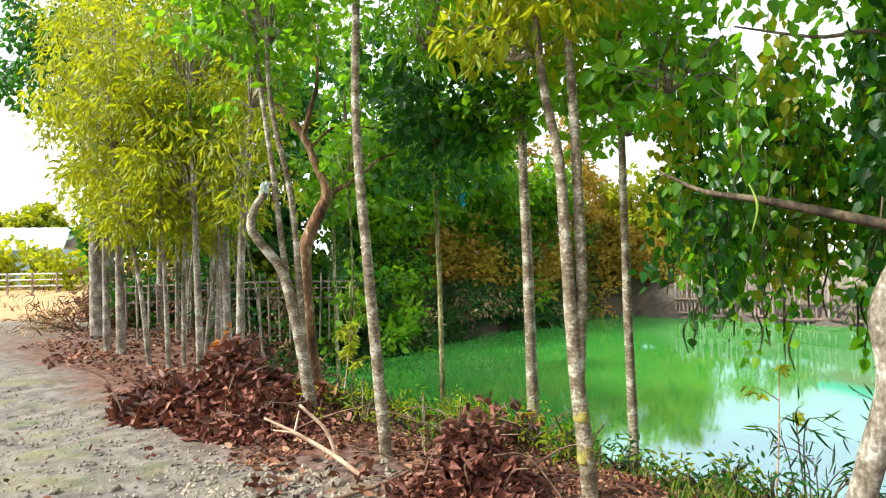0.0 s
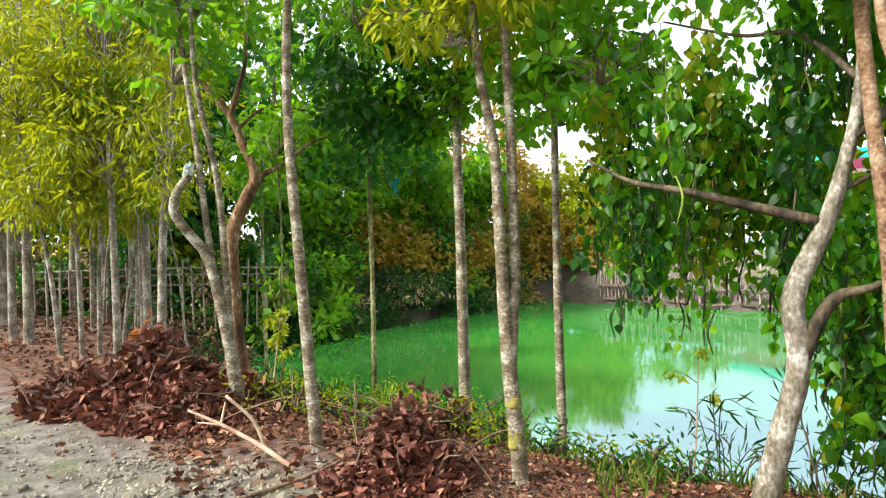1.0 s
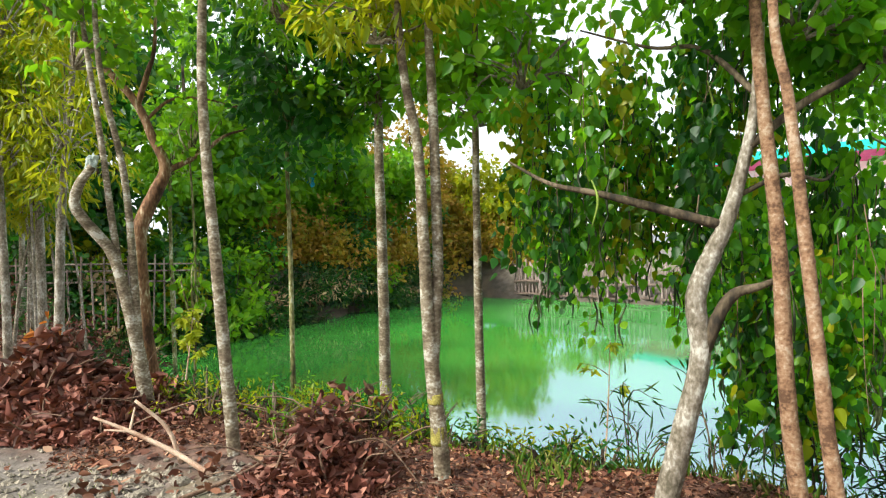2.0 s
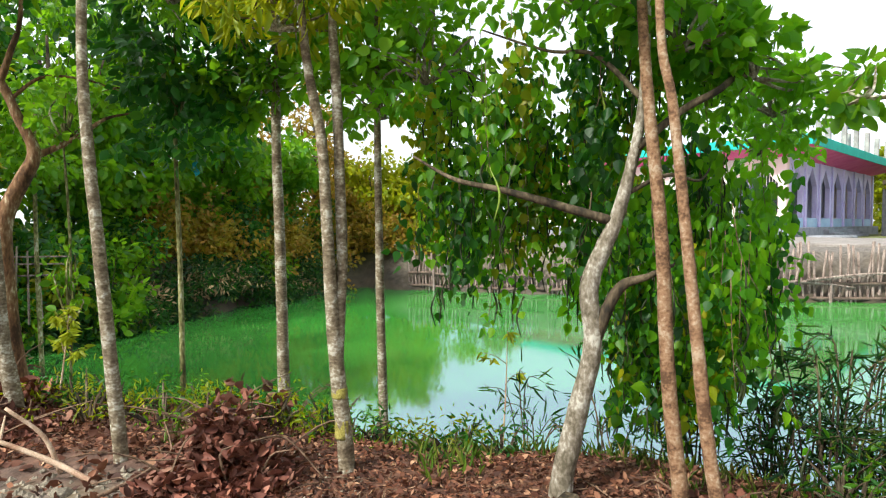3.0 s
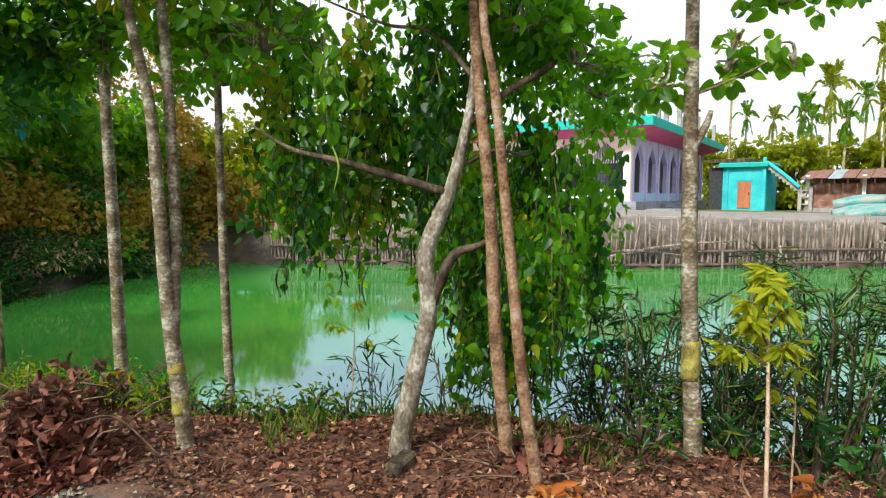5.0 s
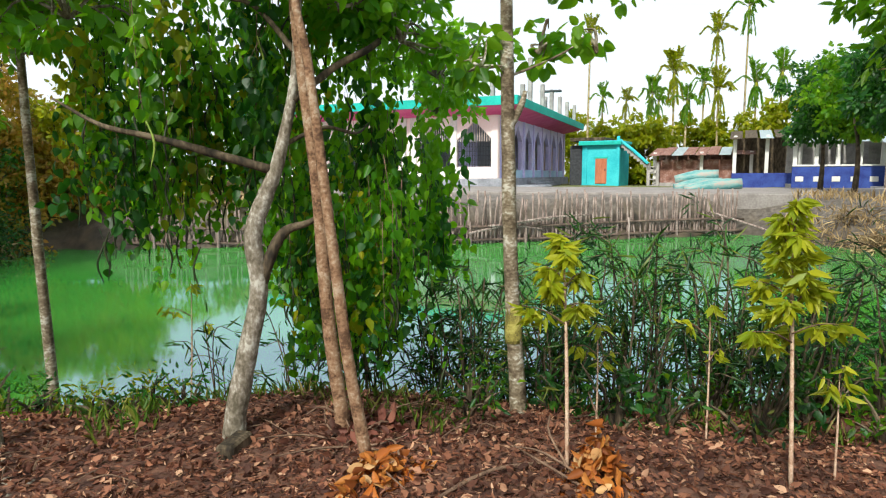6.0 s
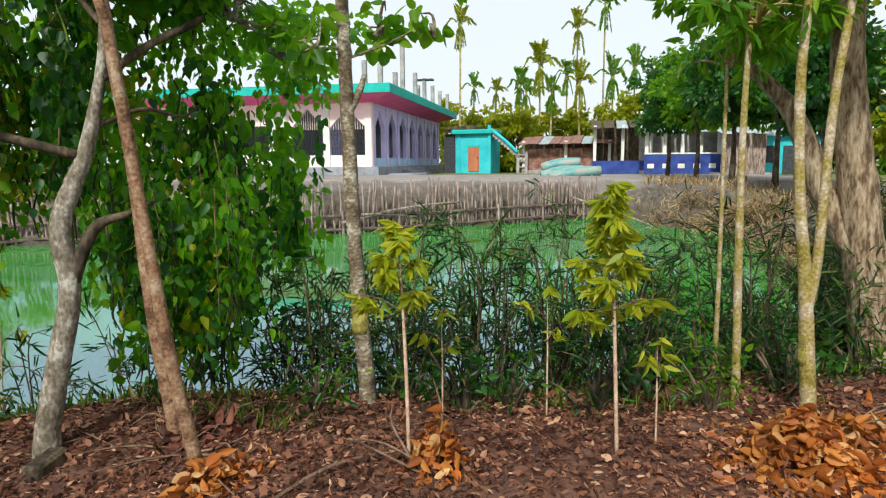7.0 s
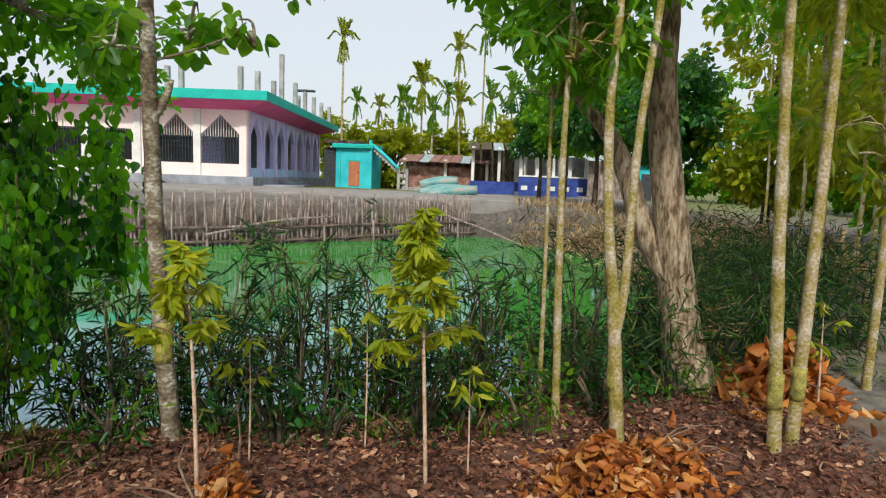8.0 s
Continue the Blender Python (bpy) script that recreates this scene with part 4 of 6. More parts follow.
for bx, by, h, w in ((-3.6, 15.6, 6.5, 1.7), (-1.8, 17.2, 7.4, 2.0), (0.2, 18.8, 6.2, 1.8), (2.2, 20.4, 5.0, 1.6), (-5.0, 16.8, 7.0, 1.6), (4.4, 22.6, 4.2, 1.4), (-2.5, 21.5, 9.0, 2.4), (1.5, 24.5, 5.8, 2.0)):
    far_tree((bx, by), h, w, DARKT, M_LEAF_DARK if bx < -2.2 else M_LEAF, low=0.22)
for bx, by, h, w in ((6.2, 25.0, 7.2, 1.1), (7.6, 27.0, 4.2, 1.5), (3.6, 23.6, 5.2, 1.4), (9.2, 28.5, 3.6, 1.8), (8.3, 26.0, 3.2, 1.2), (10.0, 24.2, 2.8, 1.1), (7.0, 24.6, 2.6, 1.2), (3.3, 22.6, 2.4, 1.2)):
    far_tree((bx, by), h, w, "rusty yellowing tree across the pond", M_LEAF_RUST, clumps=60, per=34, low=0.15, size=(0.12, 0.24))
for bx, by, h, w in ((9.8, 23.6, 3.6, 1.3), (8.6, 24.6, 4.2, 1.3)):
    far_tree((bx, by), h, w, "bright green leafy tree behind the bamboo fence", M_LEAF_YELLOW, clumps=60, per=36, low=0.1, size=(0.14, 0.26))


def bank_bush(base, r, h, leaf, label, n=900, size=(0.1, 0.2), shape="ovate", name="bush"):
    x, y = base
    t = thing(name, label, "bush", "bushes", m=Matrix.Translation((x, y, gz(x, y))))
    c = RNG.normal(size=(26, 3)) * np.array([r * 0.5, r * 0.5, h * 0.28]) + np.array([0, 0, h * 0.45])
    c[:, 2] = np.clip(c[:, 2], 0.08, h)
    P, q = clump_points(RNG, c, n // 26, 0.32 * r + 0.08)
    P[:, 2] = np.maximum(P[:, 2], 0.02)
    leaf_mesh("leaves", P, q + RNG.normal(size=q.shape) * 0.5 - np.array([0, 0, 0.3]), RNG.uniform(*size, len(P)), leaf, t, shape, RNG, 0.2)
    tw = [tube([(0, 0, -0.1), e * 0.6, e], [0.014, 0.01, 0.004], 4, 0, None, 3) for e in c[:14]]
    v, f = merge(tw)
    stuff(link("branchwork", v, f, M_BARK_DARK, t))
    return t


for k in range(34):
    u = k / 33
    p = np.array([-3.6, 14.2]) * (1 - u) + np.array([7.2, 23.6]) * u + RNG.normal(size=2) * 0.3 + np.array([-0.25, 0.3])
    rust = u > 0.36
    bank_bush(p, 0.95, RNG.uniform(1.1, 2.2), M_LEAF_RUST if rust and RNG.random() < 0.85 else M_LEAF_DARK if k % 2 else M_LEAF, "brown drying bush on the pond's bank" if rust else "dark green bush hanging over the pond's bank", 700)
for k in range(46):
    u = k / 45
    p = np.array([-3.0, 13.9]) * (1 - u) + np.array([5.6, 22.4]) * u + RNG.normal(size=2) * 0.14 + np.array([0.08, -0.1])
    bank_bush(p, 0.8, RNG.uniform(0.6, 0.95), M_DRYGRASS if k % 7 == 0 else M_LEAF_WILLOW if k % 3 else M_LEAF_DARK, "tangled brush hanging over the shoreline", 800, (0.09, 0.22), "lance", "brush")


for bx, by, h, m in ((7.3, 23.4, 1.7, M_LEAF_RUST), (8.2, 22.9, 1.5, M_LEAF_RUST), (9.0, 22.3, 1.6, M_LEAF_RUST), (9.8, 21.6, 1.5, M_LEAF_YELLOW), (10.7, 20.8, 1.4, M_LEAF_YELLOW), (11.8, 19.7, 1.1, M_DRYGRASS), (6.4, 23.6, 1.6, M_LEAF_RUST), (8.0, 24.2, 2.2, M_LEAF_RUST)):
    bank_bush((bx, by), 0.85, h, m, "drying bush at the pond's far corner", 800)


# ---- far left: houses and field edge ----
def tin_house(base, w, d, h, rz, wall_m, roof_m, label):
    x, y = base
    t = thing("tin_house", label, "house", m=pose(x, y, gz(x, y), 0, 0, rz))
    boxed("wall", (-w / 2, w / 2, -d / 2, d / 2, -0.2, h), wall_m, t)
    bm = bmesh.new()
    n = int(w / 0.25)
    vs = []
    for i in range(n + 1):
        xx = -w / 2 - 0.3 + (w + 0.6) * i / n
        dz = 0.03 * (i % 2)
        vs.append([bm.verts.new((xx, yy, zz + dz)) for yy, zz in ((-d / 2 - 0.4, h - 0.1), (0, h + d * 0.28), (d / 2 + 0.4, h - 0.1))])
    for i in range(n):
        for j in range(2):
            bm.faces.new((vs[i][j], vs[i + 1][j], vs[i + 1][j + 1], vs[i][j + 1]))
    g = bmesh.ops.extrude_face_region(bm, geom=bm.faces[:])
    bmesh.ops.translate(bm, vec=(0, 0, 0.03), verts=[v for v in g["geom"] if isinstance(v, bmesh.types.BMVert)])
    part("roof", bm, roof_m, t)
    for k in range(3):
        xx = -w / 2 + w * (k + 0.5) / 3
        boxed("window" if k != 1 else "door", (xx - 0.4, xx + 0.4, -d / 2 - 0.03, -d / 2 + 0.03, 0.8 if k != 1 else 0.0, 1.9), M_DARKIRON, t, bevel=0.01)
    return t


tin_house((-24.5, 37.0), 6.0, 4.5, 2.2, 20, M_BLUEWALL, M_TIN, "pale tin-roofed house at the edge of the field")
tin_house((-31.0, 36.0), 7.0, 5.0, 2.4, 10, M_TURQ, M_TIN, "turquoise tin-roofed house at the edge of the field")
for bx, by in ((-26.5, 33.0), (-22.0, 32.5), (-19.5, 33.5), (-30, 32.0), (-17.5, 31)):
    bank_bush((bx, by), 1.3, 2.2, M_LEAF_YELLOW, "light green bush beside the field", 700, (0.2, 0.4))
for bx, by in ((-29, 47), (-24, 48), (-35, 50), (-19, 46), (-14, 44)):
    far_tree((bx, by), 5.5, 2.4, "hazy green tree behind the houses", M_LEAF_YELLOW, size=(0.3, 0.6), group="trees behind the houses")
far_tree((-10.0, 19.5), 11.0, 2.3, "tall hazy tree above the grove", M_LEAF_DARK, low=0.55, clumps=90, per=40, size=(0.14, 0.26), group="trees behind the houses")
# wooden rails at the field's edge
rail = thing("field_fence", "pale bamboo rail fence at the field's edge", "fence", m=pose(-18.2, 27.5, gz(-18.2, 27.5), 0, 0, 8))
for k in range(5):
    v, f = tube([(-2.0 + k, 0, -0.1), (-2.0 + k, 0, 0.95)], [0.05, 0.045], 6, 0, None, 2)
    link("post", v, f, M_BAMBOO, rail)
for z in (0.35, 0.62, 0.88):
    v, f = tube([(-2.2, 0.05, z), (0, 0.05, z + 0.02), (2.2, 0.05, z)], [0.04, 0.04, 0.035], 6, 0, None, 3)
    link("rail", v, f, M_WHITE, rail)
# bamboo trellis behind the grove
tre = thing("bamboo_trellis", "grey bamboo trellis fence behind the grove", "fence", m=pose(-3.6, 12.6, gz(-3.6, 12.6), 0, 0, 4))
for k in range(22):
    v, f = tube([(-2.2 + k * 0.2, 0, -0.1), (-2.2 + k * 0.2 + RNG.normal() * 0.03, 0, 1.15 + RNG.normal() * 0.08)], [0.02, 0.016], 5, 0, None, 2)
    link("upright", v, f, M_BAMBOO, tre)
for z in (0.75, 0.95, 1.08):
    v, f = tube([(-2.4, 0.03, z), (0, 0.03, z + 0.03), (2.4, 0.03, z)], [0.02, 0.02, 0.016], 5, 0, None, 3)
    link("rail", v, f, M_BAMBOO, tre)
for k in range(9):
    bank_bush((-6.6 + 0.55 * k + RNG.normal() * 0.1, 13.6 + RNG.normal() * 0.25), 0.7, RNG.uniform(1.0, 1.6), M_LEAF_DARK if k % 3 else M_DRYGRASS, "dark bush behind the bamboo trellis", 700, (0.08, 0.18))
for k in range(6):
    bank_bush((-3.9 + 0.5 * k, 11.4 - 0.35 * k + RNG.normal() * 0.2), 0.5, RNG.uniform(0.5, 0.9), M_LEAF_WILLOW if k % 2 else M_LEAF_DEAD, "low dark undergrowth among the grove's trunks", 420, (0.06, 0.14), "lance", "undergrowth")
for k in range(11):
    bank_bush((-6.9 + 0.62 * k + RNG.normal() * 0.1, 15.0 + RNG.normal() * 0.3), 0.95, RNG.uniform(2.0, 3.2), (M_LEAF_DARK, M_LEAF, M_LEAF_YELLOW)[k % 3], "tall leafy thicket behind the grove", 900, (0.12, 0.22))
# brush heap by the road's bend
bank_bush((-6.5, 12.2), 0.9, 0.8, M_LEAF_DEAD, "heap of dry brown branches by the road", 700, (0.1, 0.26), "narrow", "brush_heap")
bank_bush((-7.6, 13.0), 0.7, 0.35, M_DRYGRASS, "heap of dry brown branches by the road", 500, (0.1, 0.26), "narrow", "brush_heap")


# ---- bamboo fence along the far shore ----
def bamboo_fence(a, b, top, label, seed):
    rng = np.random.default_rng(seed)
    a, b = np.array(a, float), np.array(b, float)
    L = float(np.hypot(*(b - a)))
    ang = math.degrees(math.atan2(b[1] - a[1], b[0] - a[0]))
    t = thing("bamboo_fence", label, "fence", "bamboo fence", m=pose(a[0], a[1], WATER, 0, 0, ang))
    poles = []
    for k in range(5):
        v, f = tube([(0, 0, -0.25), (0.01 * k - 0.02, 0.01, 0.8), (0.02 * rng.normal(), 0, 1.6)], [0.046, 0.042, 0.034], 6, 0.06, rng, 2)
        me = bpy.data.meshes.new("bamboo_pole")
        me.from_pydata([tuple(map(float, q)) for q in v], [], f)
        me.materials.append(M_BAMBOO)
        me.shade_smooth()
        poles.append(me)
    x, k = 0.0, 0
    while x < L:
        ob = new("bamboo_pole", poles[int(rng.integers(5))])
        ob.parent = t
        ob.matrix_local = pose(x, rng.normal() * 0.03, 0, rng.normal() * 2.5, rng.normal() * 3.5, rng.uniform(0, 360)) @ Matrix.Diagonal((1, 1, top / 1.6 * rng.uniform(0.88, 1.10), 1))
        x += rng.uniform(0.10, 0.19) * (1 if rng.random() < 0.94 else 2.0)
        k += 1
    for z in (0.16, 0.62):
        pts = [(u * L, -0.10, z + 0.04 * math.sin(3 * u * L)) for u in np.linspace(0, 1, 8)]
        v, f = tube(pts, [0.055, 0.05, 0.055], 6, 0.06, rng, 3)
        link("cross_rail", v, f, M_BAMBOO_DARK, t, True)
    for u in np.arange(1.0, L, 2.1):
        v, f = tube([(u, -0.16, -0.6), (u + 0.03, -0.16, 0.3), (u, -0.15, 0.8)], [0.05, 0.045, 0.04], 6, 0.05, rng, 3)
        link("stake", v, f, M_BAMBOO, t, True)
    return t


bamboo_fence((16.4, 13.75), (27.0, 7.0), 1.72, "grey-brown bamboo pole fence standing in the pond's edge", 3)
bamboo_fence((12.5, 17.6), (16.3, 13.85), 1.45, "grey-brown bamboo pole fence behind hanging foliage", 4)
bamboo_fence((8.8, 21.2), (12.4, 17.7), 1.35, "grey-brown bamboo pole fence at the pond's far corner", 5)
# loose poles leaning against the fence
for a, b in (((17.0, 13.0, -0.6), (20.0, 11.3, -0.15)), ((17.6, 12.6, -0.35), (19.6, 11.6, -0.55)), ((18.2, 12.2, -0.3), (21.0, 10.5, -0.05)), ((25.0, 7.7, 0.0), (24.6, 4.2, -1.05))):
    v, f = tube([a, tuple((np.array(a) + np.array(b)) / 2 + np.array([0, 0, 0.06])), b], [0.045, 0.04, 0.03], 6, 0.05, RNG, 4)
    ob = link("loose_pole", v, f, M_BAMBOO, None, True)
    tagged(ob, "loose weathered bamboo pole lying along the fence", "bamboo pole", "loose poles")


# ---- the arcaded hall across the pond ----
def arch_outline(w, spring, top, n=10):
    """Half-outline of a pointed, cusped arch: (x, z) from one springing to the other."""
    pts = []
    for k in range(n + 1):
        u = k / n
        x = -w / 2 + w * u
        s = 1 - abs(2 * u - 1)
        z = spring + (top - spring) * (0.62 * math.sin(s * math.pi / 2) + 0.38 * s ** 3)
        pts.append((x, z))
    return pts


def arched_wall(bm, x0, x1, z0, z1, openings, y0, y1):
    """A wall slab from x0 to x1 with arched openings (cx, w, sill, spring, top), cut right through."""
    edges = [x0]
    for cx, w, *_ in openings:
        edges += [cx - w / 2, cx + w / 2]
    edges.append(x1)

    def slab(poly):
        f = [bm.verts.new((x, y0, z)) for x, z in poly]
        b = [bm.verts.new((x, y1, z)) for x, z in poly]
        bm.faces.new(f)
        bm.faces.new(b[::-1])
        for i in range(len(poly)):
            j = (i + 1) % len(poly)
            bm.faces.new((f[i], b[i], b[j], f[j]))
    for i in range(0, len(edges), 2):
        slab([(edges[i], z0), (edges[i + 1], z0), (edges[i + 1], z1), (edges[i], z1)])
    for cx, w, sill, spring, top in openings:
        slab([(cx - w / 2, z0), (cx + w / 2, z0), (cx + w / 2, sill), (cx - w / 2, sill)])
        arc = [(cx + x, z) for x, z in arch_outline(w, spring, top)]
        for (xa, za), (xb, zb) in zip(arc[:-1], arc[1:]):
            slab([(xa, za), (xb, zb), (xb, z1), (xa, z1)])
    bmesh.ops.remove_doubles(bm, verts=bm.verts[:], dist=0.001)


HALL = pose(35.1, 25.1, 0.3, 0, 0, 109.6)      # local x runs along the front away from the corner, -y towards the arcade's back
hall = thing("arcaded_hall", "single-storey pink hall with arched windows and teal eaves", "mosque", m=HALL)
FRONT, SIDE = 19.0, 22.5
ZB, ZW = 0.85, 5.15
# front wall in the plane y = 0, its outside towards +y
openings = [(1.75, 2.6, 1.65, 3.5, 4.85), (4.65, 2.45, 1.65, 3.5, 4.85)]
for k in range(3):
    openings.append((8.9 + 3.3 * k, 2.7, 1.7, 3.7, 3.72))
bm = bmesh.new()
arched_wall(bm, 0.0, FRONT, ZB, ZW, openings, -0.3, 0.0)
part("front_wall", bm, M_PINK, hall)
for cx, w, sill, spring, top in openings:
    bm = bmesh.new()
    for k in range(15):
        x = cx - w / 2 + w * (k + 0.5) / 15
        u = (k + 0.5) / 15
        s = 1 - abs(2 * u - 1)
        z = spring + (top - spring) * (0.62 * math.sin(s * math.pi / 2) + 0.38 * s ** 3)
        box(bm, x - 0.02, x + 0.02, -0.14, -0.10, spring - 0.1, z)
    win = part("window_grille", bm, M_GRILLE, hall, "pale iron grille bars in the arch")
    bm = bmesh.new()
    for k in range(13):
        x = cx - w / 2 + w * (k + 0.5) / 13
        box(bm, x - 0.016, x + 0.016, -0.16, -0.12, sill, spring)
    for k in range(6):
        z = sill + (spring - sill) * (k + 0.5) / 6
        box(bm, cx - w / 2, cx + w / 2, -0.18, -0.16, z - 0.015, z + 0.015)
    part("security_grille", bm, M_DARKIRON, win, "dark iron window bars")
for x in (0.0, 3.0, 6.1, 6.9, 10.3, 13.6):
    boxed("pilaster", (x + 0.02, x + 0.5, -0.02, 0.12, ZB, ZW), M_WHITE if x else M_PINK, hall)
# arcade wall in the plane x = 0
bm = bmesh.new()
ARCS = 7
pitch = SIDE / ARCS
arcade = [(pitch * (k + 0.5), pitch * 0.70, 1.45, 3.6, 4.85) for k in range(ARCS)]
arched_wall(bm, 0.0, SIDE, ZB, ZW, arcade, -0.3, 0.0)
bmesh.ops.transform(bm, matrix=Matrix(((0, 1, 0, 0), (-1, 0, 0, 0), (0, 0, 1, 0), (0, 0, 0, 1))), verts=bm.verts)
bmesh.ops.translate(bm, vec=(0.3, -0.3, 0), verts=bm.verts)
part("arcade_wall", bm, M_LILAC_SHADE, hall)
for k in range(ARCS):
    y = -0.3 - pitch * (k + 0.5)
    boxed("parapet", (-0.06, 0.0, y - pitch * 0.36, y + pitch * 0.36, ZB, 1.45), M_BLUEWALL, hall)
    boxed("column", (-0.12, 0.0, y - pitch * 0.5 - 0.16, y - pitch * 0.5 + 0.16, ZB, ZW), M_LILAC_SHADE, hall)
# inside: floor, back walls, ceiling
boxed("inner_wall", (3.2, 3.4, -SIDE, -0.5, ZB, ZW), M_LILAC_SHADE, hall)
# dark colour stands in for the dim inside behind the windows
boxed("inner_partition", (0.4, FRONT, -5.2, -5.0, ZB, ZW), M_INSIDE_DIM, hall)
boxed("end_wall", (FRONT - 0.2, FRONT, -SIDE, -0.3, ZB, ZW), M_PINK, hall)
boxed("rear_wall", (0.0, FRONT, -SIDE - 0.3, -SIDE, ZB, ZW), M_PINK, hall)
boxed("plinth", (-0.5, FRONT, -SIDE - 0.5, 0.35, -0.6, ZB), M_CONC_BLUE, hall)
for k in range(4):
    boxed("step", (-0.5 - 0.35 * (k + 1), -0.5 - 0.35 * k, -14.0, -6.0, -0.5, ZB - 0.18 * (k + 1)), M_CONC_BLUE, hall)
boxed("porch_ramp", (-2.6, -0.5, -5.4, -1.5, -0.5, 0.35), M_CONC_BLUE, hall, bevel=0.1)
# flared eave: magenta soffit rising outwards, teal fascia, flat roof
OV = 1.7


def ring(bm, x0, x1, y0, y1, z):
    return [bm.verts.new(p) for p in ((x0, y0, z), (x1, y0, z), (x1, y1, z), (x0, y1, z))]


bm = bmesh.new()
a = ring(bm, 0.0, FRONT, -SIDE, 0.0, ZW)
b = ring(bm, -OV, FRONT + OV, -SIDE - OV, OV, ZW + 0.5)
c = ring(bm, -OV, FRONT + OV, -SIDE - OV, OV, ZW + 0.56)
d = ring(bm, 0.05, FRONT - 0.05, -SIDE + 0.05, -0.05, ZW + 0.06)
for p, q in ((a, b), (b, c), (c, d), (d, a)):
    for i in range(4):
        j = (i + 1) % 4
        bm.faces.new((p[i], p[j], q[j], q[i]))
part("soffit", bm, M_MAGENTA, hall, "magenta painted underside of the eave")
bm = bmesh.new()
for x0, x1, y0, y1 in ((-OV - 0.08, FRONT + OV, OV, OV + 0.08), (-OV - 0.08, -OV, -SIDE - OV, OV), (-OV, FRONT + OV, -SIDE - OV - 0.08, -SIDE - OV), (FRONT + OV, FRONT + OV + 0.08, -SIDE - OV, OV)):
    box(bm, x0, x1, y0, y1, ZW + 0.45, ZW + 1.05, 0.02)
part("fascia", bm, M_TEAL, hall, "teal painted eave edge")
boxed("roof_slab", (-OV + 0.01, FRONT + OV - 0.01, -SIDE - OV + 0.01, OV - 0.01, ZW + 0.75, ZW + 1.0), M_TEAL, hall)
for x, y, h in ((0.7, -0.8, 1.9), (-0.3, -1.2, 1.7), (-0.6, -4.0, 1.5), (-0.8, -5.4, 3.6), (-0.8, -9.5, 2.2), (-0.8, -13.0, 2.2), (-0.8, -16.5, 2.0), (-0.8, -20, 1.9), (-0.8, -24, 2.0), (4.6, -0.8, 1.9), (5.6, -1.0, 1.8), (-0.7, -11.0, 1.4)):
    boxed("roof_column", (x - 0.16, x + 0.16, y - 0.16, y + 0.16, ZW + 1.0, ZW + 1.0 + h), M_CONC, hall, "bare concrete column stub", 0.03)
boxed("loudspeaker_board", (-1.6, 0.2, -13.4, -12.8, ZW + 3.0, ZW + 3.15), M_DARKIRON, hall)
# earthen apron before the hall
apron = new("pavement", bpy.data.meshes.new("pavement"))
bm = box(bmesh.new(), -24, FRONT + 4, 0.4, 12.5, -0.4, 0.3, 0.05)
bm.to_mesh(apron.data)
bm.free()
apron.data.materials.append(mat("apron_earth", [(0.3, (0.20, 0.175, 0.165)), (0.7, (0.31, 0.28, 0.265))], 1.5, 0.95, 0.3))
apron.matrix_world = HALL
tagged(apron, "pale earthen apron before the hall", "pavement", kind="structure")


# ---- turquoise hut, sheds, stall ----


hut = thing("turquoise_hut", "small turquoise hut with a brown door and outside stair", "hut", m=pose(47.78, 24.32, 0.93, 0, 0, -78))
boxed("wall", (-1.3, 1.85, 0.0, 3.2, -0.9, 3.0), M_TURQ, hut, bevel=0.04)
# dark block added where only shade lies between hut and hall
boxed("shade_block", (-2.5, -1.32, 0.5, 3.4, -0.9, 2.9), M_DARKIRON, hut, "dark block in place of the shade beside the hut")
boxed("roof", (-1.5, 2.0, -0.35, 3.5, 3.0, 3.2), M_TURQ, hut)
boxed("roof_cover", (-2.3, 0.6, -0.2, 3.4, 3.22, 3.5), M_BARK_DARK, hut, "dark sheeting on the roof")
boxed("roof_edge", (-1.5, 2.0, -0.4, -0.36, 2.85, 3.15), M_TEAL, hut)
boxed("corner_post", (-1.0, -0.85, -0.12, -0.01, -0.5, 3.0), M_TURQ, hut)
boxed("corner_post", (1.6, 1.84, -0.15, -0.01, -0.5, 3.55), M_TURQ, hut)
hut_door = boxed("door", (-0.15, 0.8, -0.06, 0.02, -0.3, 1.75), M_DOOR, hut)
boxed("handle", (0.64, 0.72, -0.1, -0.06, 0.75, 0.95), M_DARKIRON, hut_door, bevel=0.01)
boxed("door_frame", (-0.25, 0.9, -0.04, 0.0, 1.76, 1.9), M_TEAL, hut_door, bevel=0.01)
bm = bmesh.new()
for k in range(10):
    box(bm, 1.9 + 0.26 * k, 2.2 + 0.26 * k, 0.0, 1.1, 2.8 - 0.22 * (k + 1), 3.05 - 0.22 * (k + 1))
part("stair", bm, M_CONC, hut)
v, f = tube([(1.85, -0.1, 3.2), (3.0, -0.1, 2.3), (4.1, -0.1, 1.3)], [0.13, 0.13, 0.13], 6, 0, None, 3)
link("stair_rail", v, f, M_TURQ, hut)
for x in (4.0, 4.7):
    boxed("stair_post", (x, x + 0.25, 0.0, 0.3, -0.9, 1.4), M_CONC, hut)
for k in range(4):
    boxed("stair_rung", (4.25, 4.7, 0.05, 0.2, -0.5 + 0.5 * k, -0.4 + 0.5 * k), M_CONC, hut)


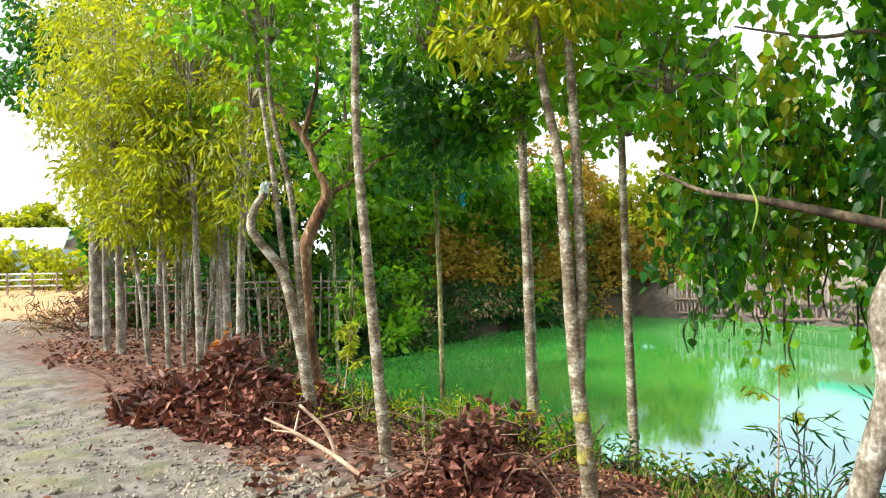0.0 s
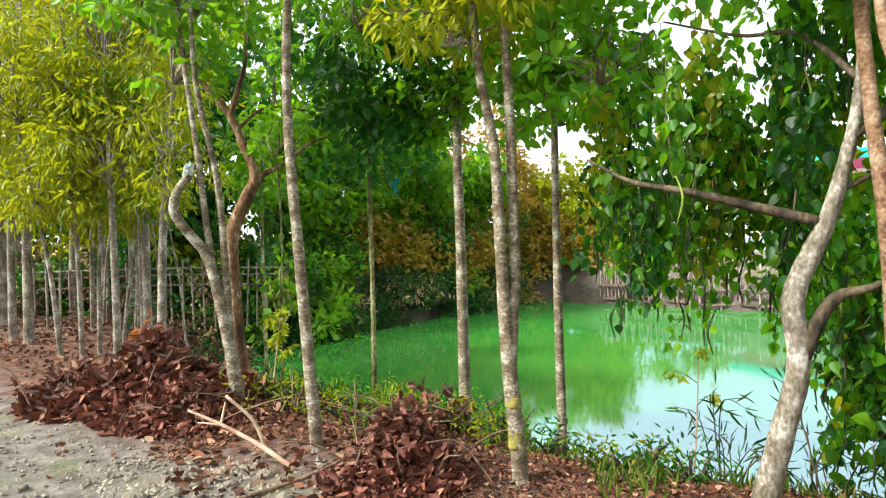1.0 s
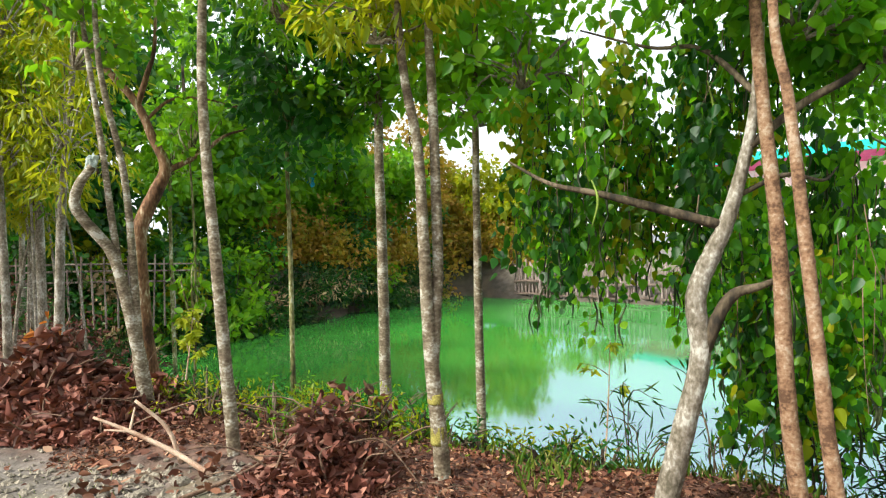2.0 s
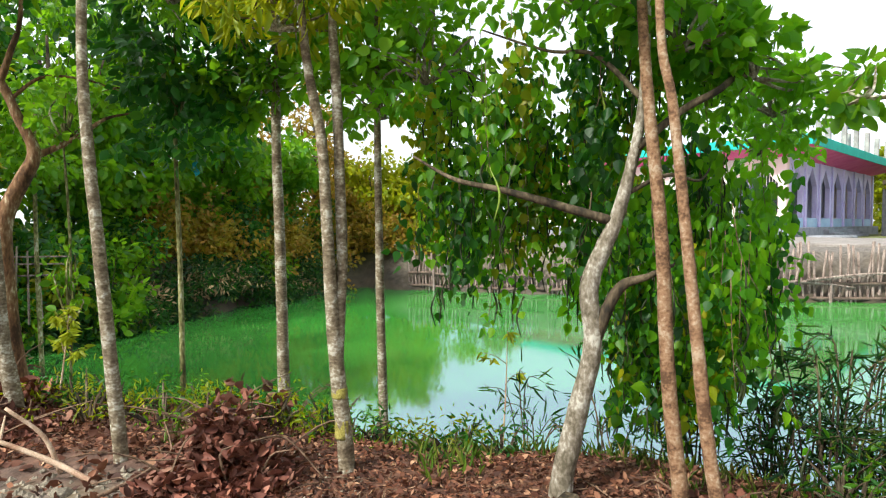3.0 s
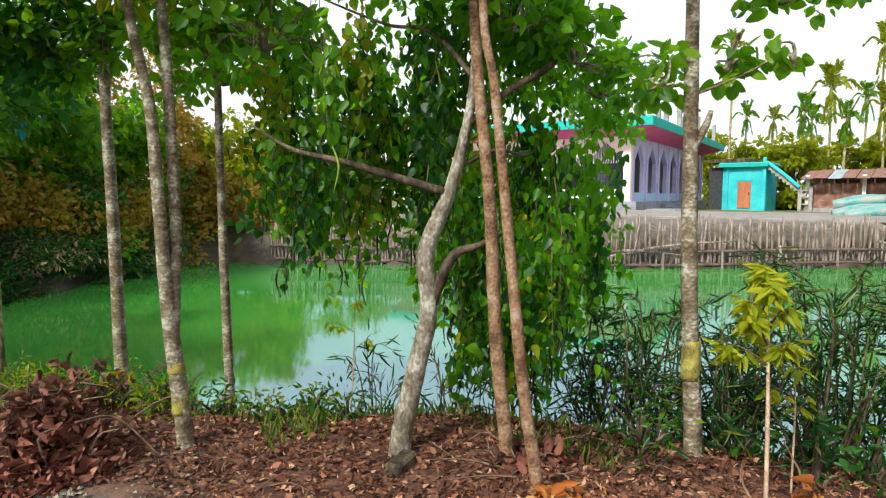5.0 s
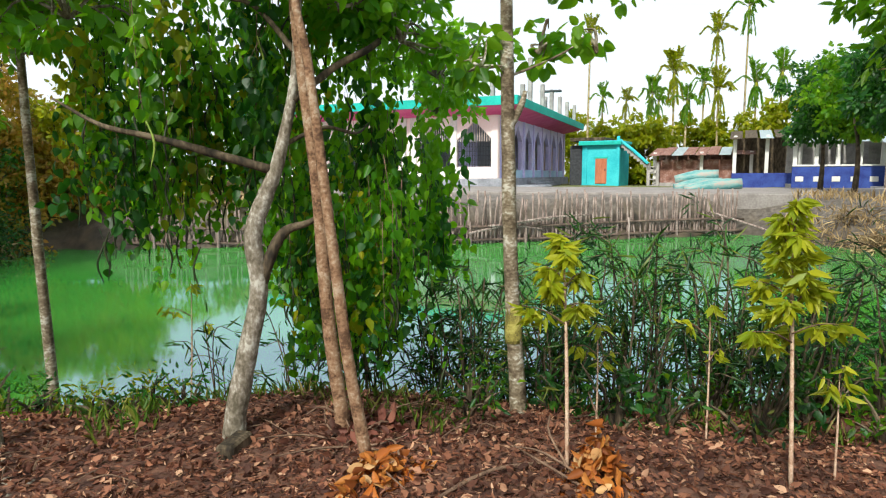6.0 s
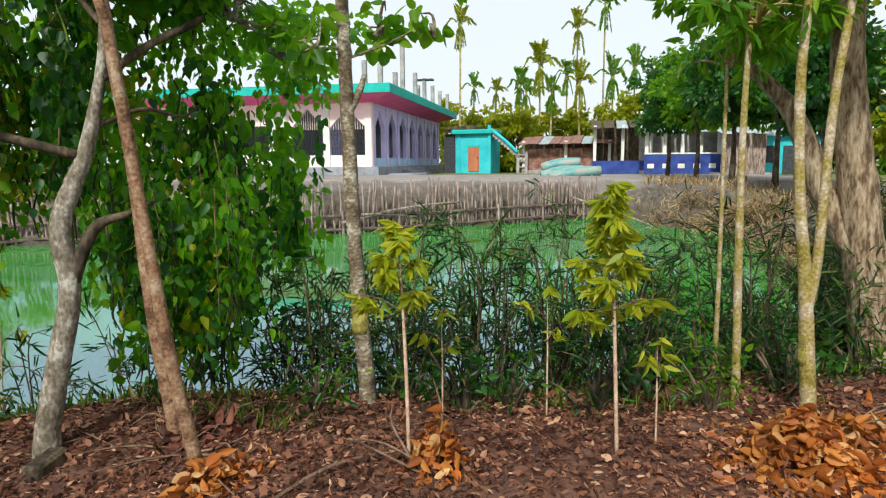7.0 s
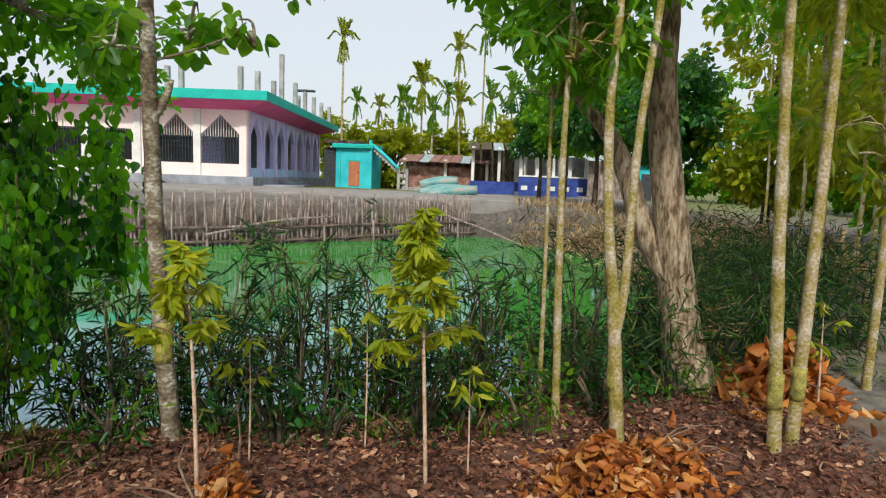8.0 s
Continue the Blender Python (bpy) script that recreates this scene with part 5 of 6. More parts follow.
def open_shed(m, w, d, h, label, wall_m, roof_m, posts=4):
    t = thing("open_shed", label, "shed", "sheds across the pond", m=m)
    n = int(w / 0.75)
    for i in range(n):
        x = -w / 2 - 0.2 + (w + 0.4) * i / n
        z = 0.035 * (i % 2)
        sheet = boxed("roof_sheet", (0, 0.8, -0.1, d + 1.1 + 0.2 * (i % 3), 0, 0.035), M_TIN if i % 4 == 2 else roof_m, t, bevel=0.005)
        sheet.matrix_local = pose(x, -0.9, h - 0.28 + z, 9, 0, 0)
    boxed("back_wall", (-w / 2, w / 2, d - 0.1, d, -0.4, h), wall_m, t)
    for k in range(posts):
        x = -w / 2 + 0.15 + (w - 0.3) * k / max(1, posts - 1)
        boxed("post", (x - 0.12, x + 0.12, 0, 0.22, -0.4, h), M_WHITE, t)
    boxed("floor_slab", (-w / 2, w / 2, 0.0, d, -0.5, 0.12), M_CONC, t)
    return t


sh1 = open_shed(pose(49.9, 16.6, 0.6, 0, 0, -75), 7.2, 3.5, 2.5, "low rusty tin-roofed shed", M_RUST, M_RUST, 3)
boxed("front_wall", (-3.3, 2.2, 0.25, 0.35, -0.3, 1.9), M_RUST, sh1)
# back wall in dark bark stands in for the shaded space behind the posts
sh2 = open_shed(pose(48.35, 11.6, 0.6, 0, 0, -74), 4.4, 4.0, 3.5, "open shed on white posts", M_BARK_DARK, M_BARK_DARK, 3)
sh3 = open_shed(pose(45.9, 6.9, 0.6, 0, 0, -72), 5.0, 4.0, 3.0, "open shed with blue painted low wall", M_CONC, M_TIN, 5)
boxed("low_wall", (-2.5, 2.5, -0.1, 0.1, -0.4, 1.25), M_NAVY, sh3, "blue painted low wall with pale panels")
for k in range(5):
    boxed("wall_panel", (-2.3 + 1.0 * k, -1.85 + 1.0 * k, -0.14, -0.1, 0.3, 0.62), M_WHITE, sh3)
boxed("wall_rail", (-2.5, 2.5, -0.16, 0.14, 1.25, 1.36), M_WHITE, sh3)
boxed("low_wall", (-2.2, 2.2, -0.1, 0.1, -0.4, 0.85), M_NAVY, sh2, "blue painted low wall")
sh4 = open_shed(pose(44.2, 2.6, 0.5, 0, 0, -70), 3.4, 4.0, 2.8, "shed with grey slatted wall", M_CONC, M_TIN, 3)
boxed("front_wall", (-1.7, 0.9, -0.05, 0.05, -0.3, 2.7), M_BAMBOO, sh4)
tin_house((48.8, 1.2), 4.0, 4.0, 2.6, -70, M_TURQ, M_TIN, "turquoise shed beyond the trees")

for k, (x, y, z, L) in enumerate(((35.9, 11.9, 0.75, 2.5), (35.3, 10.9, 0.7, 2.9), (36.5, 12.2, 1.2, 2.3))):
    v, f = tube([(-L / 2, 0, 0), (0, 0.05, 0.08), (L / 2, 0, 0)], [0.30, 0.36, 0.28], 10, 0.05, RNG, 4)
    ob = link("tarp_roll", v, f, M_TARP, None, True)
    ob.matrix_world = pose(x, y, z, 0, -8, -58 - 6 * k)
    tagged(ob, "rolled turquoise and brown tarpaulin on the bank", "tarpaulin", "rolled tarpaulins")


# ---- areca palms ----
def palm(base, h, label, crown=1.6, lean=0.0, fronds=13):
    x, y = base
    t = thing("areca_palm", label, "palm tree", "areca palms", m=Matrix.Translation((x, y, gz(x, y))))
    v, f = tube([(0, 0, -0.2), (lean * 0.4, 0, h * 0.5), (lean, 0, h)], [0.12, 0.10, 0.08], 7, 0, None, 5)
    link("trunk", v, f, M_BARK_YELLOW, t, True)
    P, W, S = [], [], []
    tw = []
    for k in range(fronds):
        a = 2.4 * k + RNG.normal() * 0.2
        # upright heart fronds, arching ones, and old ones hanging along the stem
        reach, rise, tip = ((0.4, 0.75, 1.15), (1.0, 0.5, 0.15), (0.38, -0.35, -1.25))[min(k * 3 // fronds, 2)]
        reach, tip = reach * crown * RNG.uniform(0.75, 1.2), tip * crown + RNG.normal() * 0.15
        c = spline([(lean, 0, h), (lean + math.cos(a) * reach * 0.55, math.sin(a) * reach * 0.55, h + rise * crown), (lean + math.cos(a) * reach, math.sin(a) * reach, h + tip)], 12)
        tw.append(tube([c[0], c[12], c[-1]], [0.03, 0.02, 0.008], 4, 0, None, 3))
        d = np.gradient(c, axis=0)
        for s in (-1, 1):
            for j in range(4, len(c)):
                side = np.array([-math.sin(a), math.cos(a), 0]) * s
                P.append(c[j])
                W.append(side * 0.6 + d[j] / np.linalg.norm(d[j]) * 0.8 + np.array([0, 0, -0.45]))
                S.append(crown * 0.29 * RNG.uniform(0.7, 1.2))
    leaf_mesh("fronds", np.array(P), np.array(W), np.array(S), M_LEAF if RNG.random() < 0.5 else M_LEAF_YELLOW, t, "lance", RNG, 0.2)
    v, f = merge(tw)
    stuff(link("branchwork", v, f, M_BARK_GREEN, t))
    v, f = tube([(lean, 0, h - 1.0), (lean, 0, h - 0.4), (lean, 0, h + 0.15)], [0.10, 0.15, 0.09], 7, 0, None, 3)
    link("crownshaft", v, f, M_LEAF_YOUNG, t, True)
    return t


PALM = "tall slim areca palm with a small crown"
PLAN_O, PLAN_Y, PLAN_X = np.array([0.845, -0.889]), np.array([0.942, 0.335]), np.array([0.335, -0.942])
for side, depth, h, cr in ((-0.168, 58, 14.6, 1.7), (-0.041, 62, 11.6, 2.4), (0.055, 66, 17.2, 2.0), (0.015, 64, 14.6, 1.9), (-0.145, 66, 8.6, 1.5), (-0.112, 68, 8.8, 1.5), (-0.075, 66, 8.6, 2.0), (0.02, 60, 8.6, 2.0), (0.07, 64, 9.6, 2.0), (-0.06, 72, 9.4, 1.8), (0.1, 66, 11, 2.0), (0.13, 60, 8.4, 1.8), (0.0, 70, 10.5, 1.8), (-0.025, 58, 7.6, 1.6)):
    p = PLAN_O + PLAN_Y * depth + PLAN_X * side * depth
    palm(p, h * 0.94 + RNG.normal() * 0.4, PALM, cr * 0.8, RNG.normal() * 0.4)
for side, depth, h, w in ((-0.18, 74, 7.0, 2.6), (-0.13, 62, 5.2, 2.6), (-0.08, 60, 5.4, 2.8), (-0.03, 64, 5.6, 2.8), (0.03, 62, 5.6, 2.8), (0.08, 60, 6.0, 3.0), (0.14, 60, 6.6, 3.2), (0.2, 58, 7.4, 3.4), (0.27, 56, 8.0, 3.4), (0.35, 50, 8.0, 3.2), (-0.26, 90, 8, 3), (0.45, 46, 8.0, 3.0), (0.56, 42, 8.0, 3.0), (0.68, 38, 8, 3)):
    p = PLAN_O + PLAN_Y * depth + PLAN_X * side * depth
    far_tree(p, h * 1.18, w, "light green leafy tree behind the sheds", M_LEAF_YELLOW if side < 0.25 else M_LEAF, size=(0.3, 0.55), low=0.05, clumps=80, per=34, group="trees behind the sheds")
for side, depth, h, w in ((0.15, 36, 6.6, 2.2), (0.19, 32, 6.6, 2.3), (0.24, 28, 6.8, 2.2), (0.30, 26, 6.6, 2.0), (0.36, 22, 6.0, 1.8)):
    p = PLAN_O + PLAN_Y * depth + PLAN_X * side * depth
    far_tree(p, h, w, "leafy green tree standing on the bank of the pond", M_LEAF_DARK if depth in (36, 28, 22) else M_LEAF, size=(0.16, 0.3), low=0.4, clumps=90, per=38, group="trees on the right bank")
# dry brush and cut branches on the right-hand bank
for k in range(22):
    p = np.array([26.5, 4.0]) * (1 - k / 21) + np.array([11.5, -2.4]) * (k / 21) + RNG.normal(size=2) * 0.7 + np.array([0.6, -0.8])
    bank_bush(p, 0.7, RNG.uniform(0.4, 1.0), M_DRYGRASS, "heap of pale dry cut branches on the bank", 380, (0.15, 0.45), "narrow", "brush_heap")
# unseen side: trees that close the place behind the road
for a in range(0, 9):
    ang = radians(150 + a * 15)
    p = (math.sin(ang) * 24, math.cos(ang) * 24)
    far_tree(p, 7.5, 2.6, "leafy tree beyond the road", M_LEAF, clumps=50, per=30, size=(0.3, 0.5), low=0.1, group="trees beyond the road")


# ---- leaf heaps, sticks, stones, litter ----
def leaf_heap(base, rx, ry, h, n, m, label, size=(0.07, 0.13), tilt=0.0, shape="ovate", name="leaf_heap"):
    x, y = base
    t = thing(name, label, "leaf heap", "heaps of dead leaves", m=Matrix.Translation((x, y, gz(x, y))))
    a = RNG.uniform(0, 2 * math.pi, n)
    r = RNG.uniform(0, 1, n) ** 0.5
    loose = m is M_LEAF_ORANGE
    if loose:
        r *= 1 + 0.9 * RNG.uniform(0, 1, n) ** 3
    px, py = r * np.cos(a) * rx, r * np.sin(a) * ry
    lump = 0.65 + 0.35 * np.sin(px * 7 + 1.3) * np.cos(py * 6 + tilt)
    pz = h * np.maximum(1 - r ** 2, 0.0) * lump * RNG.uniform(0.35, 1.0, n) + 0.01
    zg = ground_z(px + x, py + y) - gz(x, y)
    P = np.stack([px, py, pz + zg], axis=1)
    W = RNG.normal(size=(n, 3))
    W[:, 2] = W[:, 2] * 0.6 - 0.45
    leaf_mesh("dead_leaves", P, W, RNG.uniform(*size, n), m, t, "curled" if shape == "ovate" else shape, RNG, 0.9)
    tw = []
    for k in range(5 if loose else 14):
        q = np.array([RNG.uniform(-rx, rx) * 0.8, RNG.uniform(-ry, ry) * 0.7, h * 0.3])
        e = q + np.array([RNG.normal() * 0.3, RNG.normal() * 0.25, RNG.uniform(0.05, h * 0.5)])
        tw.append(tube([q - np.array([0, 0, h * 0.3]), (q + e) / 2 + RNG.normal(size=3) * 0.03, e], [0.008, 0.006, 0.003], 4, 0, None, 3))
    v, f = merge(tw)
    stuff(link("branchwork", v, f, M_TWIG, t))
    return t


leaf_heap((-1.55, 5.55), 1.05, 0.55, 0.66, 4200, M_LEAF_DEAD, "low heap of dark maroon dead leaves by the road", (0.06, 0.13), shape="curled")
# orange leaf colour stands in for light falling on the top of the heap
leaf_heap((-1.6, 5.6), 0.42, 0.3, 0.78, 190, M_LEAF_ORANGE, "reddish orange dead leaves coloured as the lit top of the heap", (0.05, 0.1))
leaf_heap((-1.1, 5.0), 0.7, 0.4, 0.34, 2000, M_LEAF_DEAD, "low heap of dark maroon dead leaves by the road", (0.05, 0.10), shape="curled")
leaf_heap((0.45, 3.45), 0.44, 0.36, 0.46, 1900, M_LEAF_DEAD, "mound of curled maroon dead leaves on the bank", (0.045, 0.085), shape="curled")
leaf_heap((0.62, 4.2), 0.25, 0.2, 0.42, 90, M_LEAF_DEAD, "dead branch with curled brown leaves behind the mound", (0.05, 0.1), shape="round")
leaf_heap((1.0, 4.6), 0.25, 0.2, 0.40, 60, M_LEAF_DEAD, "dead branch with large curled brown leaves", (0.08, 0.12), shape="round")
leaf_heap((2.24, 1.55), 0.24, 0.13, 0.15, 220, M_LEAF_ORANGE, "small branch of bright orange dead leaves", (0.04, 0.08))
leaf_heap((2.83, 0.72), 0.13, 0.12, 0.30, 150, M_LEAF_ORANGE, "upright branch of bright orange dead leaves", (0.045, 0.085))
leaf_heap((3.75, -0.7), 0.36, 0.27, 0.27, 720, M_LEAF_ORANGE, "cut branch of orange dead leaves at the road's edge", (0.045, 0.09))
leaf_heap((4.0, -0.95), 0.4, 0.28, 0.18, 480, M_LEAF_ORANGE, "cut branch of orange dead leaves at the road's edge", (0.045, 0.09))
leaf_heap((5.6, -1.75), 0.45, 0.35, 0.40, 560, M_LEAF_ORANGE, "cut branch of orange dead leaves at the road's edge", (0.09, 0.15))
leaf_heap((2.6, 2.0), 0.25, 0.2, 0.10, 160, M_LEAF_DEAD, "scatter of dark dead leaves at a trunk", (0.06, 0.1))


def stick(pts, radii, m, label, forks=()):
    z = [gz(p[0], p[1]) + p[2] for p in pts]
    q = [(p[0], p[1], zz) for p, zz in zip(pts, z)]
    t = thing("fallen_branch", label, "branch", "fallen branches", m=Matrix.Translation(q[0]))
    rel = [np.array(p) - np.array(q[0]) for p in q]
    v, f = tube(rel, radii, 6, 0.08, RNG, 5)
    link("stem", v, f, m, t, True)
    for i, d in forks:
        v, f = tube([rel[i], rel[i] + np.array(d) * 0.5, rel[i] + np.array(d)], [radii[-1] * 1.1, radii[-1], radii[-1] * 0.5], 5, 0.05, RNG, 3)
        link("twig", v, f, m, t, True)


stick([(-0.15, 3.75, 0.01), (-0.38, 3.85, 0.16), (-0.62, 3.9, 0.30), (-0.82, 3.92, 0.40)], [0.017, 0.016, 0.013, 0.008], M_TWIG_PALE, "pale broken branch lying on the bank", ((2, (0.02, 0.05, 0.13)), (2, (-0.14, 0, 0.02))))
stick([(-0.36, 4.05, 0.01), (-0.44, 4.06, 0.24), (-0.62, 4.06, 0.44)], [0.016, 0.014, 0.010], M_TWIG_PALE, "pale curved branch standing in the leaves")
stick([(-0.6, 3.3, 0.01), (0.0, 3.6, 0.04), (0.3, 3.9, 0.1)], [0.012, 0.012, 0.006], M_TWIG, "thin brown fallen branch on the dirt")
stick([(0.6, 3.2, 0.3), (0.8, 3.3, 0.25), (1.0, 3.2, 0.02)], [0.006, 0.006, 0.004], M_TWIG, "thin brown arching twig by the mound")
stick([(-1.6, 3.3, 0.01), (-1.3, 3.4, 0.03), (-0.9, 3.35, 0.01)], [0.01, 0.01, 0.005], M_TWIG, "thin brown fallen branch on the dirt")
stick([(2.0, 1.2, 0.01), (2.6, 1.15, 0.03), (3.0, 0.9, 0.01)], [0.01, 0.01, 0.005], M_TWIG, "thin brown fallen branch on the litter")
for x, y, r, h in ((0.98, 4.85, 0.06, 0.28), (1.25, 4.55, 0.05, 0.2)):
    v, f = tube([(0, 0, -0.1), (0.01, 0, h * 0.5), (0.02, 0, h)], [r * 1.2, r, r * 0.95], 9, 0.07, RNG, 3)
    ob = link("tree_stump", v, f, M_BARK_RED, None, True)
    ob.location = (x, y, gz(x, y))
    tagged(ob, "short reddish cut tree stump on the bank", "stump", "stumps")

STONES = []
for k in range(5):
    bm = bmesh.new()
    bmesh.ops.create_icosphere(bm, subdivisions=2, radius=1)
    for v in bm.verts:
        v.co *= 1 + 0.35 * noise.noise(v.co * 1.3 + Vector((k * 7, 0, 0)))
        v.co.z *= 0.62
    me = bpy.data.meshes.new("stone")
    bm.to_mesh(me)
    bm.free()
    me.materials.append(M_STONE)
    STONES.append(me)
for k in range(90):
    if k < 12:
        x, y, s = RNG.uniform(-1.1, 0.1), RNG.uniform(3.2, 3.75), RNG.uniform(0.03, 0.075)
    else:
        x, y, s = RNG.uniform(-3.6, 0.6), RNG.uniform(2.6, 5.6), RNG.uniform(0.012, 0.035)
        if y + 0.62 * x > 4.4:
            continue
    ob = new("stone", STONES[k % 5])
    ob.matrix_world = pose(x, y, gz(x, y) + s * 0.25, 0, 0, RNG.uniform(0, 360)) @ Matrix.Diagonal((s, s * RNG.uniform(0.7, 1.2), s, 1))
    tagged(ob, "rough grey-brown clod of stone on the dirt", "stone", "stones on the road")
bm = box(bmesh.new(), -0.11, 0.11, -0.05, 0.05, -0.04, 0.07, 0.015)
blk = part("brick_block", bm, M_BARK_DARK, None)
blk.matrix_world = pose(2.02, 2.42, gz(2.02, 2.42), 0, 0, 30)
tagged(blk, "dark broken block at the foot of a tree", "block")


def scatter(name, n, xr, yr, keep, m, size, label, shape="ovate", lift=0.012, up=0.25):
    x, y = RNG.uniform(*xr, n), RNG.uniform(*yr, n)
    k = keep(x, y)
    x, y = x[k], y[k]
    P = np.stack([x, y, ground_z(x, y) + RNG.uniform(0.0, lift * 3, len(x))], axis=1)
    W = RNG.normal(size=P.shape)
    W[:, 2] = np.abs(W[:, 2]) * up
    ob = leaf_mesh(name, P, W, RNG.uniform(*size, len(x)), m, None, shape, RNG, 0.35)
    return tagged(ob, label, "leaf litter", kind="stuff")


def on_bank(x, y):
    d = pond_distance(x, y)
    return (y + 0.62 * x > 3.2 + 0.6 * step(0.8, -0.2, x) + 0.35 * np.sin(3 * x + 2 * y)) & (d > 0.5)


scatter("leaf_litter", 110000, (-1.2, 6.4), (-2.9, 6.2), lambda x, y: (on_bank(x, y) | ((x > 1.1 + 0.3 * np.sin(4 * y)) & (pond_distance(x, y) > 0.5) & (y > -2.6 + 0.28 * (x - 3)))) & (x + y > 1.0), M_LITTER, (0.02, 0.05), "brown fallen leaves covering the bank", "lance")
scatter("leaf_litter", 30000, (-1.0, 6.0), (-2.7, 5.4), lambda x, y: (on_bank(x, y) | ((x > 1.3 + 0.3 * np.sin(4 * y)) & (pond_distance(x, y) > 0.6) & (y > -2.5 + 0.28 * (x - 3)))) & (x + y > 1.0), M_LITTER, (0.025, 0.06), "broad brown fallen leaves on the bank")
scatter("leaf_litter", 9000, (-6.5, 0.5), (3.2, 12.5), lambda x, y: (y + 1.15 * x > 2.9 + 0.4 * np.sin(3 * x)) & (pond_distance(x, y) > 0.4), M_LITTER, (0.04, 0.09), "brown fallen leaves at the road's edge")
scatter("leaf_litter", 500, (-4.5, 2.0), (2.0, 7.0), lambda x, y: y + 0.62 * x < 3.6, M_LITTER, (0.03, 0.06), "stray fallen leaves on the dirt road")


def grass(name, n, xr, yr, keep, size, label, m=M_GRASS):
    x, y = RNG.uniform(*xr, n), RNG.uniform(*yr, n)
    k = keep(x, y)
    x, y = x[k], y[k]
    P = np.stack([x, y, ground_z(x, y) - 0.01], axis=1)
    W = RNG.normal(size=P.shape) * 0.45
    W[:, 2] = 1.0
    return tagged(leaf_mesh(name, P, W, RNG.uniform(*size, len(x)), m, None, "narrow", RNG, 0.5), label, "grass", kind="stuff")


grass("bank_grass", 8000, (-0.9, 3.4), (3.0, 6.6), lambda x, y: (pond_distance(x, y) > 0.1) & (pond_distance(x, y) < 1.75 + 0.4 * np.sin(5 * x)) & (np.sin(3.1 * x + 1) * np.sin(2.3 * y) > -0.35), (0.05, 0.17), "yellow-green grass and weeds on the bank")
grass("bank_grass", 6000, (2.6, 6.5), (-1.6, 3.2), lambda x, y: (pond_distance(x, y) > 0.1) & (pond_distance(x, y) < 1.7 + 0.3 * np.sin(5 * x)), (0.05, 0.15), "green grass and weeds along the pond edge")
grass("dry_grass", 7000, (10, 32), (-5, 12), lambda x, y: (pond_distance(x, y) > 0.2) & (pond_distance(x, y) < 4) & (y < 5.5), (0.2, 0.5), "dry grass on the far bank", M_DRYGRASS)
grass("field_grass", 2500, (-30, -6), (11, 34), lambda x, y: np.sin(x * 0.7) * np.sin(y * 0.9) > 0.2, (0.1, 0.3), "dry stubble on the field", M_DRYGRASS)



def gravel(name, n, xr, yr, keep, size, m, label):
    """Small clods: squashed eight-faced lumps in one mesh."""
    x, y = RNG.uniform(*xr, n), RNG.uniform(*yr, n)
    k = keep(x, y)
    x, y = x[k], y[k]
    z = ground_z(x, y)
    o = np.array([(1, 0, 0), (0, 1, 0), (-1, 0, 0), (0, -1, 0), (0, 0, 0.7), (0, 0, -0.6)])
    s = RNG.uniform(*size, len(x))[:, None, None] * RNG.uniform(0.6, 1.3, size=(len(x), 6, 1))
    v = np.stack([x, y, z + 0.004], axis=1)[:, None, :] + o[None] * s
    tri = np.array([(0, 1, 4), (1, 2, 4), (2, 3, 4), (3, 0, 4), (1, 0, 5), (2, 1, 5), (3, 2, 5), (0, 3, 5)])
    f = (np.arange(len(x)) * 6)[:, None, None] + tri[None]
    ob = link(name, v.reshape(-1, 3), f.reshape(-1, 3), m)
    return tagged(ob, label, "gravel", kind="stuff")


gravel("gravel", 10000, (-5.0, 1.2), (1.8, 9.0), lambda x, y: y + 0.75 * x < 4.0 + 0.5 * np.sin(2 * x), (0.004, 0.02), M_STONE, "small clods and gravel on the dirt road")
gravel("gravel", 900, (-1.4, 0.6), (3.0, 4.2), lambda x, y: y + 0.4 * x < 3.9, (0.008, 0.032), M_STONE, "loose earth clods at the road's edge")
grass("road_weeds", 2600, (-5, 0), (2.0, 9.0), lambda x, y: (np.sin(2.3 * x + y) * np.sin(1.7 * y - x) > 0.45) & (y + 0.75 * x < 3.6), (0.02, 0.06), "thin weeds on the dirt road")
# twigs lying in the litter
tw = []
for k in range(260):
    x, y = RNG.uniform(-0.8, 5.0), RNG.uniform(-2.0, 4.6)
    if pond_distance(np.array([x]), np.array([y]))[0] < 0.6 or y + 0.62 * x < 3.3:
        continue
    a, L = RNG.uniform(0, 6.28), RNG.uniform(0.1, 0.4)
    e = (x + math.cos(a) * L, y + math.sin(a) * L)
    m_ = ((x + e[0]) / 2 + RNG.normal() * 0.02, (y + e[1]) / 2 + RNG.normal() * 0.02)
    tw.append(tube([(x, y, gz(x, y) + 0.02), (*m_, gz(*m_) + 0.045), (*e, gz(*e) + 0.02)], [0.005, 0.004, 0.002], 4, 0, None, 3))
v, f = merge(tw)
tagged(link("fallen_twigs", v, f, M_TWIG), "thin dry twigs lying in the litter", "twigs", kind="stuff")

